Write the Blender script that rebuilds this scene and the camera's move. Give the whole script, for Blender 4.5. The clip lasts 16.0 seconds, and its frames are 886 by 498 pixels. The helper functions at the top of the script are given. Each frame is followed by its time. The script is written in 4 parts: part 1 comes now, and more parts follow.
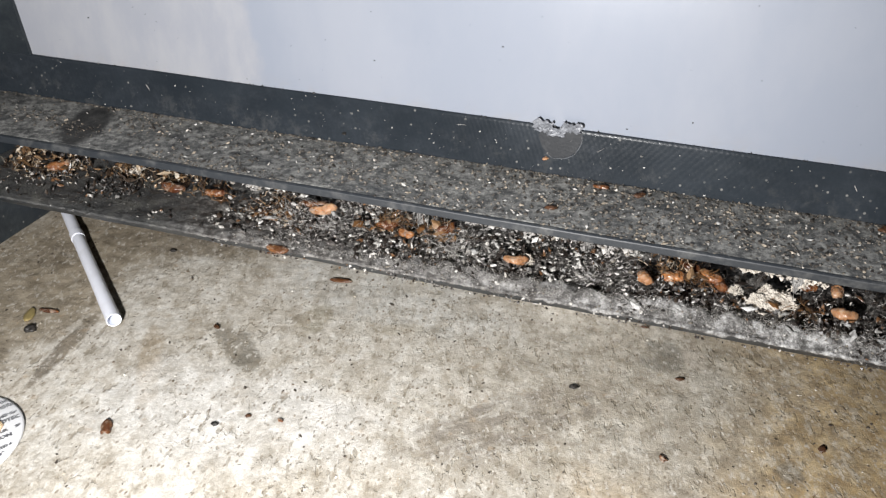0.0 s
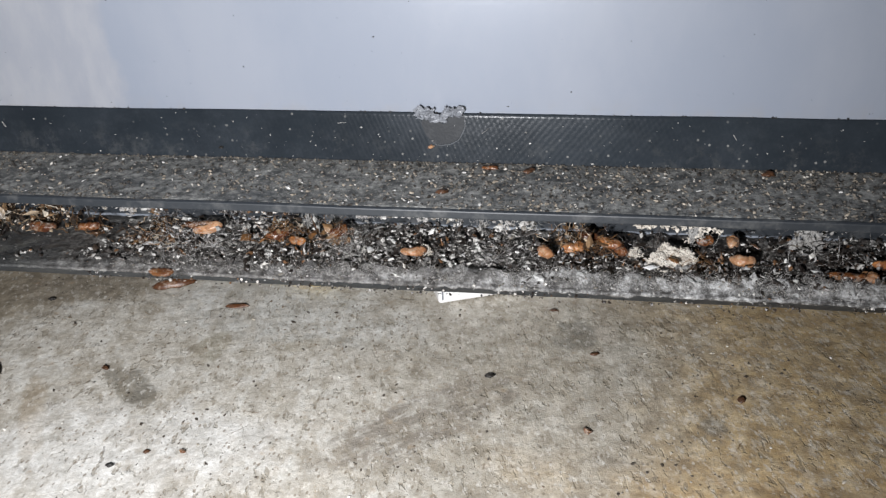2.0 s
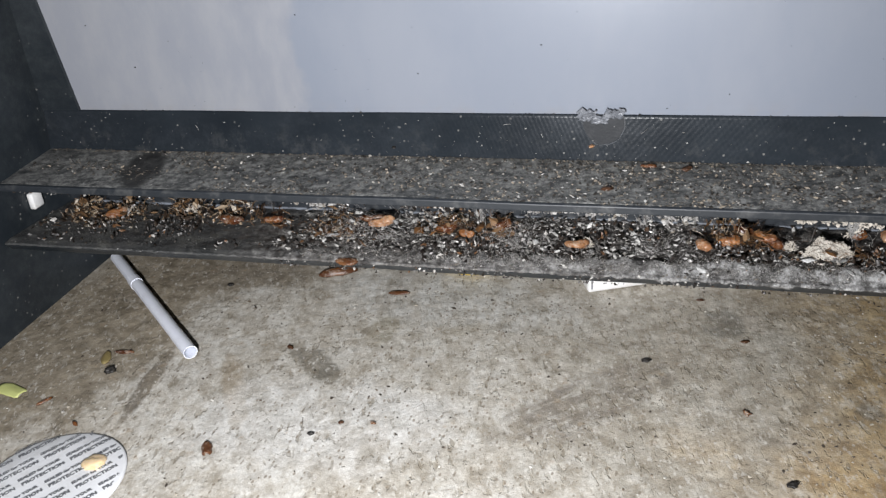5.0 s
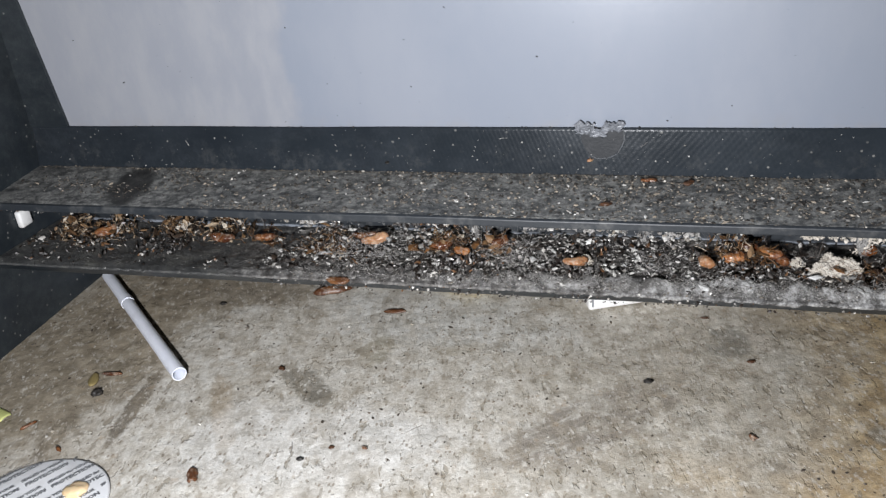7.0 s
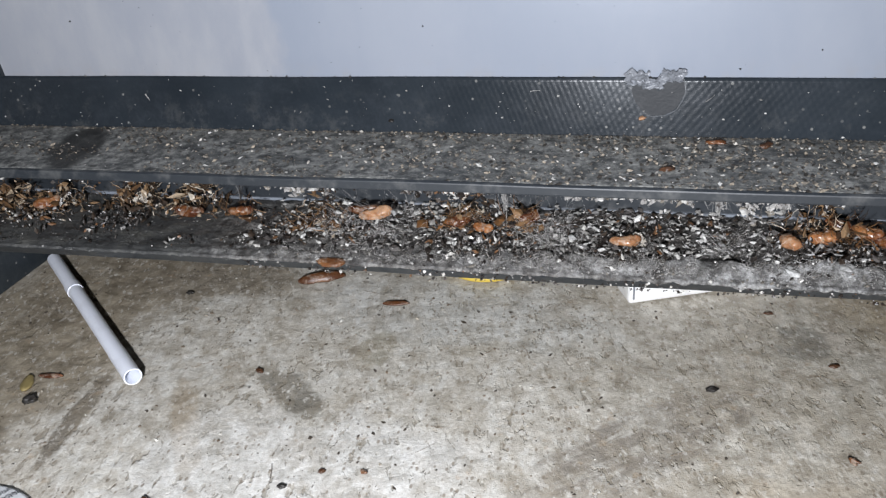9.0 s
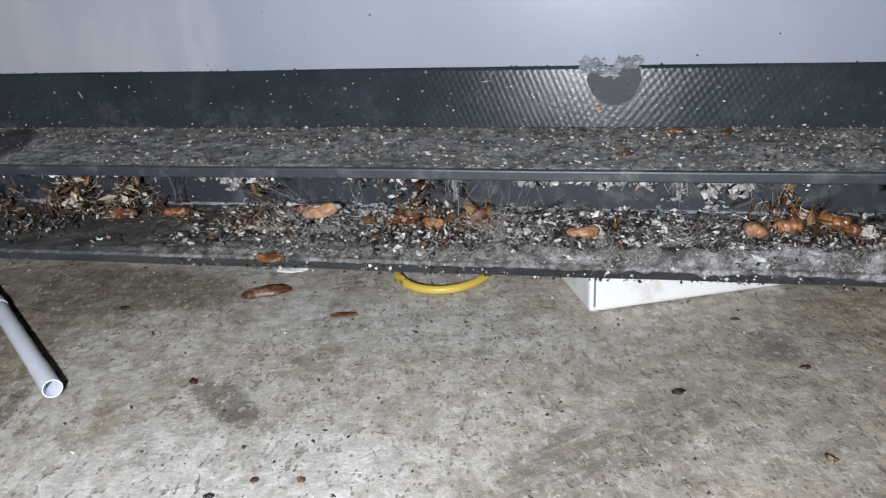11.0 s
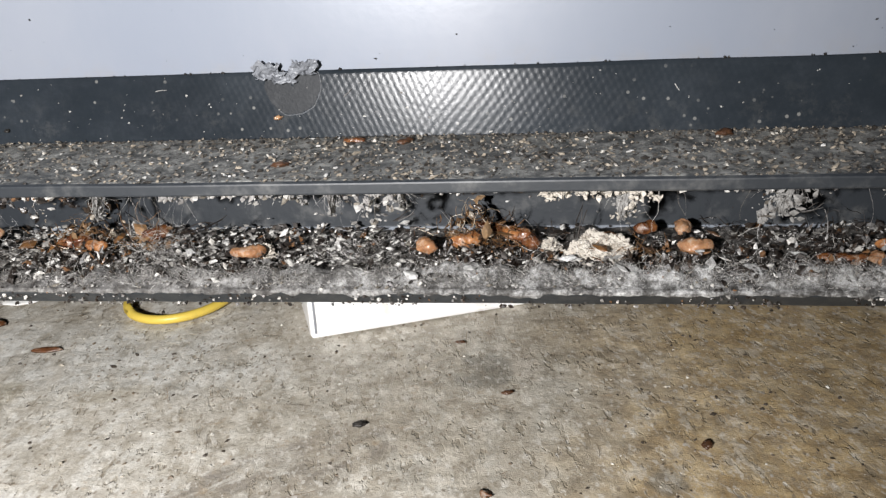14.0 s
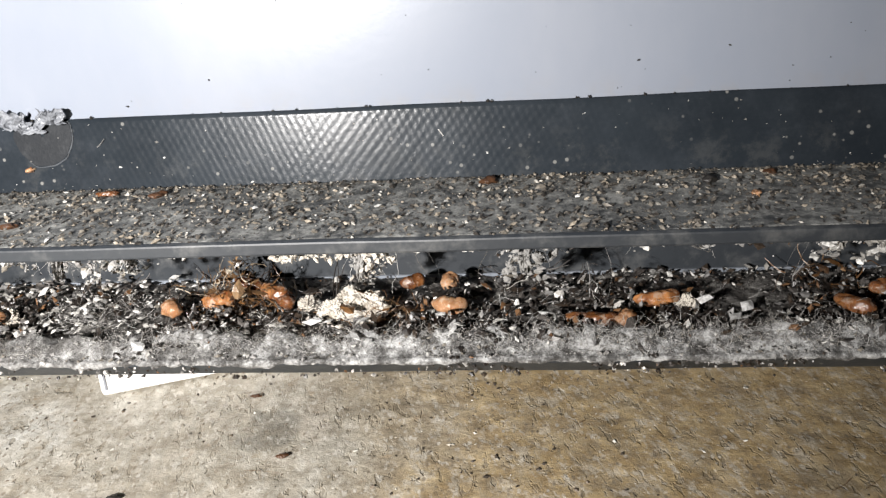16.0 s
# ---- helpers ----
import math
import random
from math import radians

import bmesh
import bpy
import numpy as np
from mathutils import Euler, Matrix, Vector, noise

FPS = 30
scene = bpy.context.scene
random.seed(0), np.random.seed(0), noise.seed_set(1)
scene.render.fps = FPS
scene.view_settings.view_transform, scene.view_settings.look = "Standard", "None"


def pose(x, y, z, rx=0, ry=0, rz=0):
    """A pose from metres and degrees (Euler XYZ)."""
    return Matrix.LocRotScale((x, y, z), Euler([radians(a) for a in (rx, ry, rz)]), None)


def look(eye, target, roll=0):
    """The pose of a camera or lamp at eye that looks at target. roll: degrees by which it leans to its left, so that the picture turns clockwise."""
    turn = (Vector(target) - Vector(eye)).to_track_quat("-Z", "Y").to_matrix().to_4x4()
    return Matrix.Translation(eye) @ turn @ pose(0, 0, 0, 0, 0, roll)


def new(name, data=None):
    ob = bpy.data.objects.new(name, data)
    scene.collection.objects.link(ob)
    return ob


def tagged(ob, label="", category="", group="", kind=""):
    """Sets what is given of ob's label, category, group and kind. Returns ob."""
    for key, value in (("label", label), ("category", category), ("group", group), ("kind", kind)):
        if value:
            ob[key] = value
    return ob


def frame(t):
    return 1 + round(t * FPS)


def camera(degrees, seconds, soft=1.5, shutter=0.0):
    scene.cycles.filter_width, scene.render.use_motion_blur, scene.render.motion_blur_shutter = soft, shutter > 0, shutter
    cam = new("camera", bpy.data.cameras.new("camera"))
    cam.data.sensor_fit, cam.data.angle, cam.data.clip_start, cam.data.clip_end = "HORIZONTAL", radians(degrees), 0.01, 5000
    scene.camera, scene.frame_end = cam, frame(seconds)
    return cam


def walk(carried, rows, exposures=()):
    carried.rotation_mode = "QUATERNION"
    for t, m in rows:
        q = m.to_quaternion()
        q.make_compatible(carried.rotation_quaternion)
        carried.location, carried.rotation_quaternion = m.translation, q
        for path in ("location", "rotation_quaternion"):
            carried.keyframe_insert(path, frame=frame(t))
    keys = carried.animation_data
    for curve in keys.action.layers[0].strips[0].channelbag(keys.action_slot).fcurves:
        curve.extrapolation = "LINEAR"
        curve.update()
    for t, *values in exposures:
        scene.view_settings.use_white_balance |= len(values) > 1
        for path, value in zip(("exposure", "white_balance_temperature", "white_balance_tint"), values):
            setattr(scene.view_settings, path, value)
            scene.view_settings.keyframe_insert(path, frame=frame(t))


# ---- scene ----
cam = camera(55.9, 16.0, 1.3)
PATH = [
    (0, (0.03, -0.005, 0.184), (-0.457, 1.642, -0.842), 1.6),
    (0.5, (0.036, -0.008, 0.162), (-0.372, 1.699, -0.796), 1.0),
    (1, (0.038, -0.004, 0.155), (-0.298, 1.723, -0.795), -0.7),
    (1.5, (0.038, -0.003, 0.158), (-0.254, 1.737, -0.783), -1.2),
    (2, (0.035, -0.005, 0.163), (-0.259, 1.748, -0.754), -2.1),
    (2.5, (0.029, -0.008, 0.165), (-0.268, 1.748, -0.746), -2.3),
    (3, (0.027, -0.009, 0.166), (-0.268, 1.743, -0.754), -2.8),
    (3.5, (0.018, -0.02, 0.173), (-0.364, 1.718, -0.74), -4.0),
    (4, (0.012, -0.028, 0.175), (-0.423, 1.695, -0.742), -4.3),
    (4.2, (0.008, -0.03, 0.176), (-0.432, 1.684, -0.758), -4.3),
    (6.3, (0.011, -0.024, 0.174), (-0.496, 1.679, -0.745), -5.2),
    (6.5, (0.011, -0.022, 0.172), (-0.491, 1.688, -0.735), -5.2),
    (7, (0.012, -0.02, 0.173), (-0.48, 1.695, -0.73), -5.1),
    (7.5, (0.013, -0.011, 0.164), (-0.454, 1.708, -0.745), -4.7),
    (8, (0.0, 0.002, 0.155), (-0.479, 1.71, -0.769), -4.2),
    (8.2, (-0.004, 0.007, 0.154), (-0.482, 1.716, -0.769), -4.2),
    (10.3, (-0.014, 0.027, 0.121), (-0.395, 1.813, -0.696), -2.8),
    (10.5, (-0.012, 0.026, 0.12), (-0.405, 1.819, -0.676), -3.1),
    (11, (-0.009, 0.026, 0.119), (-0.381, 1.838, -0.642), -2.9),
    (11.5, (-0.004, 0.029, 0.121), (-0.357, 1.856, -0.611), -2.8),
    (12, (0.009, 0.035, 0.117), (-0.284, 1.884, -0.586), -2.3),
    (12.5, (0.025, 0.041, 0.107), (-0.259, 1.904, -0.564), -1.6),
    (13, (0.037, 0.047, 0.106), (-0.246, 1.908, -0.571), -2.4),
    (13.5, (0.046, 0.05, 0.105), (-0.233, 1.904, -0.592), -2.9),
    (14, (0.057, 0.053, 0.107), (-0.206, 1.907, -0.597), -3.0),
    (14.5, (0.067, 0.058, 0.109), (-0.186, 1.908, -0.606), -3.0),
    (15, (0.078, 0.063, 0.106), (-0.135, 1.927, -0.586), -2.7),
    (15.5, (0.093, 0.07, 0.108), (-0.105, 1.933, -0.592), -3.3),
    (16, (0.104, 0.073, 0.113), (-0.098, 1.93, -0.601), -3.7),
]
walk(cam, [(t, look(eye, target, roll)) for t, eye, target, roll in PATH],
     [(0.0, 0.44, 6800, 10), (0.5, 0.16, 6650, 10), (1.2, 0.22, 6600, 10), (2.0, 0.16, 6500, 10), (3.0, 0.15, 6550, 10), (4.0, -0.02, 6550, 10), (6.5, 0.0, 6450, 10), (7.2, 0.05, 6450, 10), (8.0, 0.2, 6400, 10),
      (10.5, -0.08, 6200, 10), (11.0, -0.08, 6200, 10), (12.0, 0.18, 6450, 10), (13.5, 0.32, 6700, 10), (14.5, 0.5, 6800, 10), (15.3, 0.74, 6900, 10), (16.0, 0.95, 6950, 10)])

# ---- light ----
world = bpy.data.worlds.new("night")
scene.world = world
world.use_nodes = True
world.node_tree.nodes["Background"].inputs[0].default_value = (0.75, 0.85, 1.0, 1)
world.node_tree.nodes["Background"].inputs[1].default_value = 0.05

torch_data = bpy.data.lights.new("torch", "SPOT")
torch_data.energy = 7.0
torch_data.spot_size, torch_data.spot_blend = radians(124), 1.0
torch_data.color = (0.960, 0.965, 0.995)
torch_data.shadow_soft_size = 0.006
torch = new("torch", torch_data)
torch.matrix_world = look((-0.016, -0.055, 0.1410), (-0.085, 0.250, 0.070))


# ---- materials ----
class Nodes:
    """Short ways to wire a node material."""

    def __init__(self, name):
        self.m = bpy.data.materials.new(name)
        self.m.use_nodes = True
        self.t = self.m.node_tree
        self.b = self.t.nodes["Principled BSDF"]
        self.pos = self.node("ShaderNodeNewGeometry").outputs["Position"]

    def node(self, kind, **fields):
        n = self.t.nodes.new(kind)
        for k, v in fields.items():
            setattr(n, k, v)
        return n

    def plug(self, socket, value):
        if isinstance(value, bpy.types.NodeSocket):
            self.t.links.new(value, socket)
        elif isinstance(value, tuple) and len(value) == 3 and socket.type == "RGBA":
            socket.default_value = (*value, 1)
        else:
            socket.default_value = value

    def stretch(self, scale, turn=0.0, vec=None):
        n = self.node("ShaderNodeMapping", vector_type="TEXTURE")
        self.plug(n.inputs["Vector"], vec or self.pos)
        n.inputs["Scale"].default_value = [1 / v for v in scale]
        n.inputs["Rotation"].default_value = (0, 0, radians(turn))
        return n.outputs[0]

    def noise(self, scale, detail=3.0, rough=0.55, vec=None, warp=0.0):
        n = self.node("ShaderNodeTexNoise")
        self.plug(n.inputs["Vector"], vec or self.pos)
        n.inputs["Scale"].default_value, n.inputs["Detail"].default_value = scale, detail
        n.inputs["Roughness"].default_value, n.inputs["Distortion"].default_value = rough, warp
        return n.outputs["Fac"]

    def cells(self, scale, out="Distance", vec=None):
        n = self.node("ShaderNodeTexVoronoi")
        self.plug(n.inputs["Vector"], vec or self.pos)
        n.inputs["Scale"].default_value = scale
        return n.outputs[out]

    def band(self, fac, lo, hi, a=0.0, b=1.0):
        n = self.node("ShaderNodeMapRange", interpolation_type="SMOOTHSTEP")
        self.plug(n.inputs[0], fac)
        for i, v in enumerate((lo, hi, a, b)):
            n.inputs[1 + i].default_value = v
        return n.outputs[0]

    def math(self, op, a, b=0.0):
        n = self.node("ShaderNodeMath", operation=op)
        self.plug(n.inputs[0], a)
        self.plug(n.inputs[1], b)
        return n.outputs[0]

    def mix(self, fac, a, b):
        n = self.node("ShaderNodeMix", data_type="RGBA")
        self.plug(n.inputs["Factor"], fac)
        self.plug(n.inputs[6], a)
        self.plug(n.inputs[7], b)
        return n.outputs[2]

    def ramp(self, fac, stops):
        n = self.node("ShaderNodeValToRGB")
        e = n.color_ramp.elements
        while len(e) < len(stops):
            e.new(0.5)
        for el, (p, c) in zip(e, stops):
            el.position, el.color = p, (*c, 1)
        self.plug(n.inputs[0], fac)
        return n.outputs[0]

    def patch(self, cx, cy, rx, ry, turn=0.0, ragged=0.6, scale=45.0, axes="xy"):
        """A stain with a ragged outline round a place: 1 inside, 0 outside."""
        s = self.node("ShaderNodeSeparateXYZ")
        self.plug(s.inputs[0], self.pos)
        u, v = s.outputs["XYZ".index(axes[0].upper())], s.outputs["XYZ".index(axes[1].upper())]
        du, dv = self.math("SUBTRACT", u, cx), self.math("SUBTRACT", v, cy)
        c, k = math.cos(radians(turn)), math.sin(radians(turn))
        a = self.math("ADD", self.math("MULTIPLY", du, c / rx), self.math("MULTIPLY", dv, k / rx))
        b = self.math("ADD", self.math("MULTIPLY", du, -k / ry), self.math("MULTIPLY", dv, c / ry))
        d = self.math("ADD", self.math("MULTIPLY", a, a), self.math("MULTIPLY", b, b))
        d = self.math("ADD", d, self.math("MULTIPLY", self.math("SUBTRACT", self.noise(scale, 5, 0.65), 0.5), 4 * ragged))
        return self.band(d, 0.45, 1.25, 1.0, 0.0)

    def bump(self, height, strength, distance, under=None):
        n = self.node("ShaderNodeBump")
        n.inputs["Strength"].default_value, n.inputs["Distance"].default_value = strength, distance
        self.plug(n.inputs["Height"], height)
        if under:
            self.plug(n.inputs["Normal"], under)
        return n.outputs[0]

    def done(self, colour, rough, normal=None, **more):
        self.plug(self.b.inputs["Base Color"], colour)
        self.plug(self.b.inputs["Roughness"], rough)
        if normal:
            self.plug(self.b.inputs["Normal"], normal)
        for k, v in more.items():
            self.plug(self.b.inputs[k.replace("_", " ")], v)
        return self.m


def concrete():
    n = Nodes("stained_concrete")
    big, mid, fine = n.noise(16, 5, 0.6), n.noise(135, 7, 0.72), n.noise(700, 4, 0.7)
    col = n.ramp(mid, [(0.33, (0.43, 0.405, 0.345)), (0.45, (0.57, 0.545, 0.49)), (0.57, (0.68, 0.665, 0.615)), (0.70, (0.77, 0.76, 0.715))])
    dull = n.ramp(mid, [(0.33, (0.30, 0.265, 0.21)), (0.46, (0.43, 0.39, 0.325)), (0.58, (0.54, 0.505, 0.435)), (0.70, (0.66, 0.63, 0.56))])
    col = n.mix(n.band(n.noise(24, 8, 0.72, warp=0.5), 0.47, 0.62, 0.0, 0.7), col, dull)
    mott = n.band(n.noise(85, 10, 0.80, n.stretch((1.4, 0.7, 1), 12), warp=0.3), 0.485, 0.535)
    col = n.mix(n.math("MULTIPLY", mott, 0.55), col, dull)
    # worn grey-brown middle, warm rusty soil towards one end
    s = n.node("ShaderNodeSeparateXYZ")
    n.plug(s.inputs[0], n.pos)
    along = n.math("ADD", s.outputs[0], n.math("MULTIPLY", n.math("SUBTRACT", big, 0.5), 0.16))
    worn = n.ramp(mid, [(0.33, (0.225, 0.20, 0.155)), (0.45, (0.345, 0.315, 0.26)), (0.57, (0.455, 0.425, 0.36)), (0.70, (0.62, 0.58, 0.505))])
    col = n.mix(n.band(along, -0.045, 0.015, 0.0, 0.8), col, worn)
    soil = n.ramp(mid, [(0.33, (0.195, 0.13, 0.058)), (0.46, (0.385, 0.265, 0.122)), (0.58, (0.54, 0.395, 0.20)), (0.7, (0.70, 0.55, 0.32))])
    col = n.mix(n.band(along, 0.035, 0.115, 0.0, 0.92), col, soil)
    near = n.math("MULTIPLY", n.band(s.outputs[1], 0.205, 0.165), n.band(along, 0.02, 0.07))
    col = n.mix(n.math("MULTIPLY", near, 0.6), col, n.ramp(mid, [(0.33, (0.30, 0.19, 0.085)), (0.5, (0.52, 0.37, 0.19)), (0.7, (0.72, 0.58, 0.36))]))

    def stain(place, amount, low, high):
        return n.mix(n.math("MULTIPLY", n.patch(*place), amount), col, n.ramp(mid, [(0.35, low), (0.62, high)]))

    col = stain((-0.070, 0.250, 0.055, 0.020, -8, 0.6), 0.7, (0.47, 0.47, 0.44), (0.74, 0.74, 0.71))
    col = stain((-0.100, 0.172, 0.045, 0.022, 8, 0.7), 0.75, (0.50, 0.49, 0.45), (0.80, 0.79, 0.75))
    # brown damp corner beside the straw, with darker runs
    col = stain((-0.212, 0.205, 0.045, 0.085, -12, 0.45), 0.88, (0.155, 0.125, 0.08), (0.37, 0.315, 0.23))
    col = stain((-0.168, 0.266, 0.042, 0.020, 0, 0.5), 0.85, (0.12, 0.098, 0.068), (0.31, 0.265, 0.20))
    for place in ((-0.1632, 0.182, 0.0034, 0.025, 6, 0.5, 150), (-0.1822, 0.164, 0.0042, 0.014, 8, 0.6, 150), (-0.1650, 0.2505, 0.004, 0.003, 0, 0.8, 150), (-0.2050, 0.232, 0.012, 0.010, 0, 0.8, 90)):
        col = stain(place, 0.85, (0.062, 0.05, 0.034), (0.16, 0.13, 0.09))
    col = stain((-0.130, 0.183, 0.0042, 0.024, 30, 0.7, 110), 0.6, (0.24, 0.18, 0.11), (0.46, 0.37, 0.26))
    col = stain((-0.105, 0.2005, 0.0060, 0.0180, 52, 0.8, 110), 0.85, (0.135, 0.125, 0.10), (0.27, 0.255, 0.215))
    col = stain((-0.0875, 0.2265, 0.0060, 0.0110, 5, 0.6, 90), 0.6, (0.20, 0.18, 0.12), (0.40, 0.37, 0.28))
    col = stain((-0.055, 0.2300, 0.010, 0.004, 20, 0.7, 90), 0.5, (0.22, 0.185, 0.12), (0.42, 0.37, 0.28))
    # dragged dark band, a grey bare patch and its pale broken edge
    rake = n.band(n.noise(150, 4, 0.6, n.stretch((0.4, 2.0, 1), 40), warp=0.4), 0.42, 0.60, 0.35, 1.0)
    band = n.math("MULTIPLY", n.patch(-0.006, 0.194, 0.040, 0.013, 43, 0.6, 60), rake)
    col = n.mix(n.math("MULTIPLY", band, 0.8), col, (0.215, 0.19, 0.16))
    col = stain((0.0390, 0.2460, 0.0085, 0.0100, 0, 0.5, 90), 0.8, (0.17, 0.16, 0.135), (0.27, 0.26, 0.225))
    col = stain((0.0495, 0.2505, 0.0040, 0.0100, 10, 0.8, 140), 0.7, (0.42, 0.37, 0.31), (0.62, 0.57, 0.49))
    col = stain((0.0800, 0.1998, 0.0045, 0.0040, 0, 0.7, 120), 0.7, (0.13, 0.125, 0.105), (0.25, 0.235, 0.20))
    skin = n.band(n.noise(105, 10, 0.84, n.stretch((1.5, 0.7, 1), 16)), 0.505, 0.535)
    col = n.mix(n.math("MULTIPLY", skin, 0.38), col, n.ramp(mid, [(0.35, (0.22, 0.18, 0.125)), (0.62, (0.42, 0.36, 0.275))]))
    pale = n.band(n.noise(140, 9, 0.82, n.stretch((1.5, 0.7, 1), 22)), 0.53, 0.565)
    col = n.mix(n.math("MULTIPLY", pale, 0.42), col, n.ramp(mid, [(0.35, (0.60, 0.565, 0.49)), (0.62, (0.80, 0.77, 0.70))]))
    col = stain((-0.214, 0.205, 0.046, 0.090, -10, 0.6), 0.4, (0.12, 0.095, 0.06), (0.33, 0.275, 0.195))
    col = stain((-0.172, 0.266, 0.040, 0.018, 0, 0.6), 0.4, (0.10, 0.08, 0.055), (0.27, 0.23, 0.17))
    col = stain((-0.105, 0.2005, 0.0058, 0.0170, 52, 0.8, 110), 0.6, (0.13, 0.12, 0.098), (0.25, 0.235, 0.20))
    col = n.mix(n.math("MULTIPLY", band, 0.28), col, (0.185, 0.162, 0.135))
    col = stain((-0.095, 0.168, 0.050, 0.026, 8, 0.8), 0.45, (0.50, 0.49, 0.46), (0.82, 0.81, 0.78))
    streak = n.band(n.noise(115, 6, 0.7, n.stretch((2.0, 0.55, 1), 8), warp=0.5), 0.50, 0.545)
    streak = n.math("MULTIPLY", streak, n.patch(0.030, 0.218, 0.024, 0.050, 8, 0.6, 60))
    col = n.mix(n.math("MULTIPLY", streak, 0.62), col, n.ramp(mid, [(0.35, (0.40, 0.355, 0.285)), (0.62, (0.60, 0.55, 0.465))]))
    col = n.mix(n.math("MULTIPLY", near, 0.45), col, n.ramp(mid, [(0.33, (0.28, 0.165, 0.06)), (0.5, (0.52, 0.35, 0.16)), (0.7, (0.72, 0.56, 0.33))]))
    col = stain((0.0390, 0.2460, 0.0080, 0.0095, 0, 0.6, 90), 0.5, (0.16, 0.15, 0.125), (0.26, 0.25, 0.215))
    blot = n.band(n.noise(38, 9, 0.78, n.stretch((1.3, 0.75, 1), 20), warp=0.4), 0.50, 0.56)
    col = n.mix(n.math("MULTIPLY", blot, 0.32), col, n.ramp(mid, [(0.35, (0.17, 0.14, 0.095)), (0.62, (0.37, 0.32, 0.245))]))
    # dents, chipped skin, sand grains
    dents = n.band(n.noise(270, 3, 0.6, n.stretch((1.6, 0.65, 1), 14), warp=0.3), 0.575, 0.625)
    dents = n.math("MULTIPLY", dents, n.band(n.noise(40, 4, 0.6), 0.40, 0.60, 0.15, 1.0))
    col = n.mix(n.math("MULTIPLY", dents, 0.62), col, (0.235, 0.20, 0.145))
    chips = n.band(n.noise(330, 5, 0.7, n.stretch((1.5, 0.7, 1), 25)), 0.575, 0.62)
    col = n.mix(n.math("MULTIPLY", chips, 0.45), col, (0.78, 0.755, 0.70))
    rust = n.band(n.noise(150, 5, 0.7), 0.60, 0.70)
    col = n.mix(n.math("MULTIPLY", rust, 0.35), col, (0.38, 0.25, 0.13))
    tint = n.node("ShaderNodeSeparateColor")
    n.plug(tint.inputs[0], n.cells(560, "Color", n.stretch((1.25, 0.7, 1))))
    dot = n.band(n.cells(560, vec=n.stretch((1.25, 0.7, 1))), 0.22, 0.36, 1.0, 0.0)
    col = n.mix(n.math("MULTIPLY", n.math("MULTIPLY", dot, n.band(tint.outputs[0], 0.72, 0.76)), 0.7), col, (0.20, 0.16, 0.115))
    col = n.mix(n.math("MULTIPLY", n.math("MULTIPLY", dot, n.band(tint.outputs[1], 0.90, 0.93)), 0.45), col, (0.82, 0.80, 0.75))
    col = n.mix(n.band(fine, 0.36, 0.66, 0.0, 0.28), col, (0.30, 0.265, 0.21))
    nor = n.bump(n.noise(900, 4, 0.7), 0.40, 0.0005, n.bump(n.noise(240, 5, 0.7), 0.40, 0.0009))
    nor = n.bump(dents, 0.5, -0.0006, nor)
    return n.done(col, n.band(n.noise(60, 4), 0.35, 0.65, 0.45, 0.75), nor)


def black_metal(name, dust, tone=(0.17, 0.16, 0.14), ribbed=False, blotch=None, cover=0.34):
    """Dark painted metal under a film of dust and droppings."""
    n = Nodes(name)
    film = n.math("MULTIPLY", n.math("MULTIPLY", n.band(n.noise(60, 6, 0.75, n.stretch((0.45, 1, 1))), cover, cover + 0.26), n.band(n.noise(420, 5, 0.75), 0.28, 0.68, 0.45, 1.0)), dust)
    speck = n.band(n.noise(430, 3, 0.6), 0.63, 0.70)
    white = n.band(n.cells(330), 0.10, 0.17, 1.0, 0.0)
    col = n.mix(n.band(n.noise(25, 3), 0.3, 0.7), (0.0140, 0.0180, 0.0225), (0.021, 0.0265, 0.0325))
    col = n.mix(film, col, n.mix(n.band(n.noise(210, 6, 0.78), 0.30, 0.70), (0.055, 0.055, 0.053), tuple(1.45 * v for v in tone)))
    col = n.mix(n.math("MULTIPLY", n.math("MULTIPLY", white, n.band(n.noise(55, 3), 0.48, 0.62)), 0.35 + 0.3 * dust), col, (0.42, 0.41, 0.38))
    col = n.mix(n.math("MULTIPLY", speck, 0.75 * dust), col, (0.035, 0.028, 0.022))
    if ribbed:
        s = n.node("ShaderNodeSeparateXYZ")
        n.plug(s.inputs[0], n.pos)
        smear = n.math("MULTIPLY", n.band(s.outputs[2], 0.0765, 0.0625), n.band(n.noise(130, 6, 0.75), 0.50, 0.66))
        col = n.mix(n.math("MULTIPLY", smear, 0.28), col, (0.085, 0.086, 0.084))
    if blotch:
        col = n.mix(n.math("MULTIPLY", n.patch(*blotch), 0.85), col, (0.02, 0.02, 0.02))
    nor = n.bump(n.noise(600, 4, 0.7), 0.05 + 0.6 * dust, 0.0005)
    if ribbed:
        for turn, size in ((24, 215.0), (-40, 180.0)):
            wave = n.node("ShaderNodeTexWave", wave_type="BANDS", bands_direction="X")
            m = n.node("ShaderNodeMapping")
            n.plug(m.inputs["Vector"], n.pos)
            m.inputs["Rotation"].default_value = (0, radians(turn), 0)
            n.plug(wave.inputs["Vector"], m.outputs[0])
            wave.inputs["Scale"].default_value, wave.inputs["Distortion"].default_value = size, 0.8
            wave.inputs["Detail Scale"].default_value = 0.6
            nor = n.bump(wave.outputs["Fac"], 0.034, 0.0004, nor)
    rough = n.mix(film, (0.22 if ribbed else 0.33,) * 3, (0.85,) * 3)
    return n.done(col, rough, nor, Specular_IOR_Level=0.12 if ribbed else 0.3)


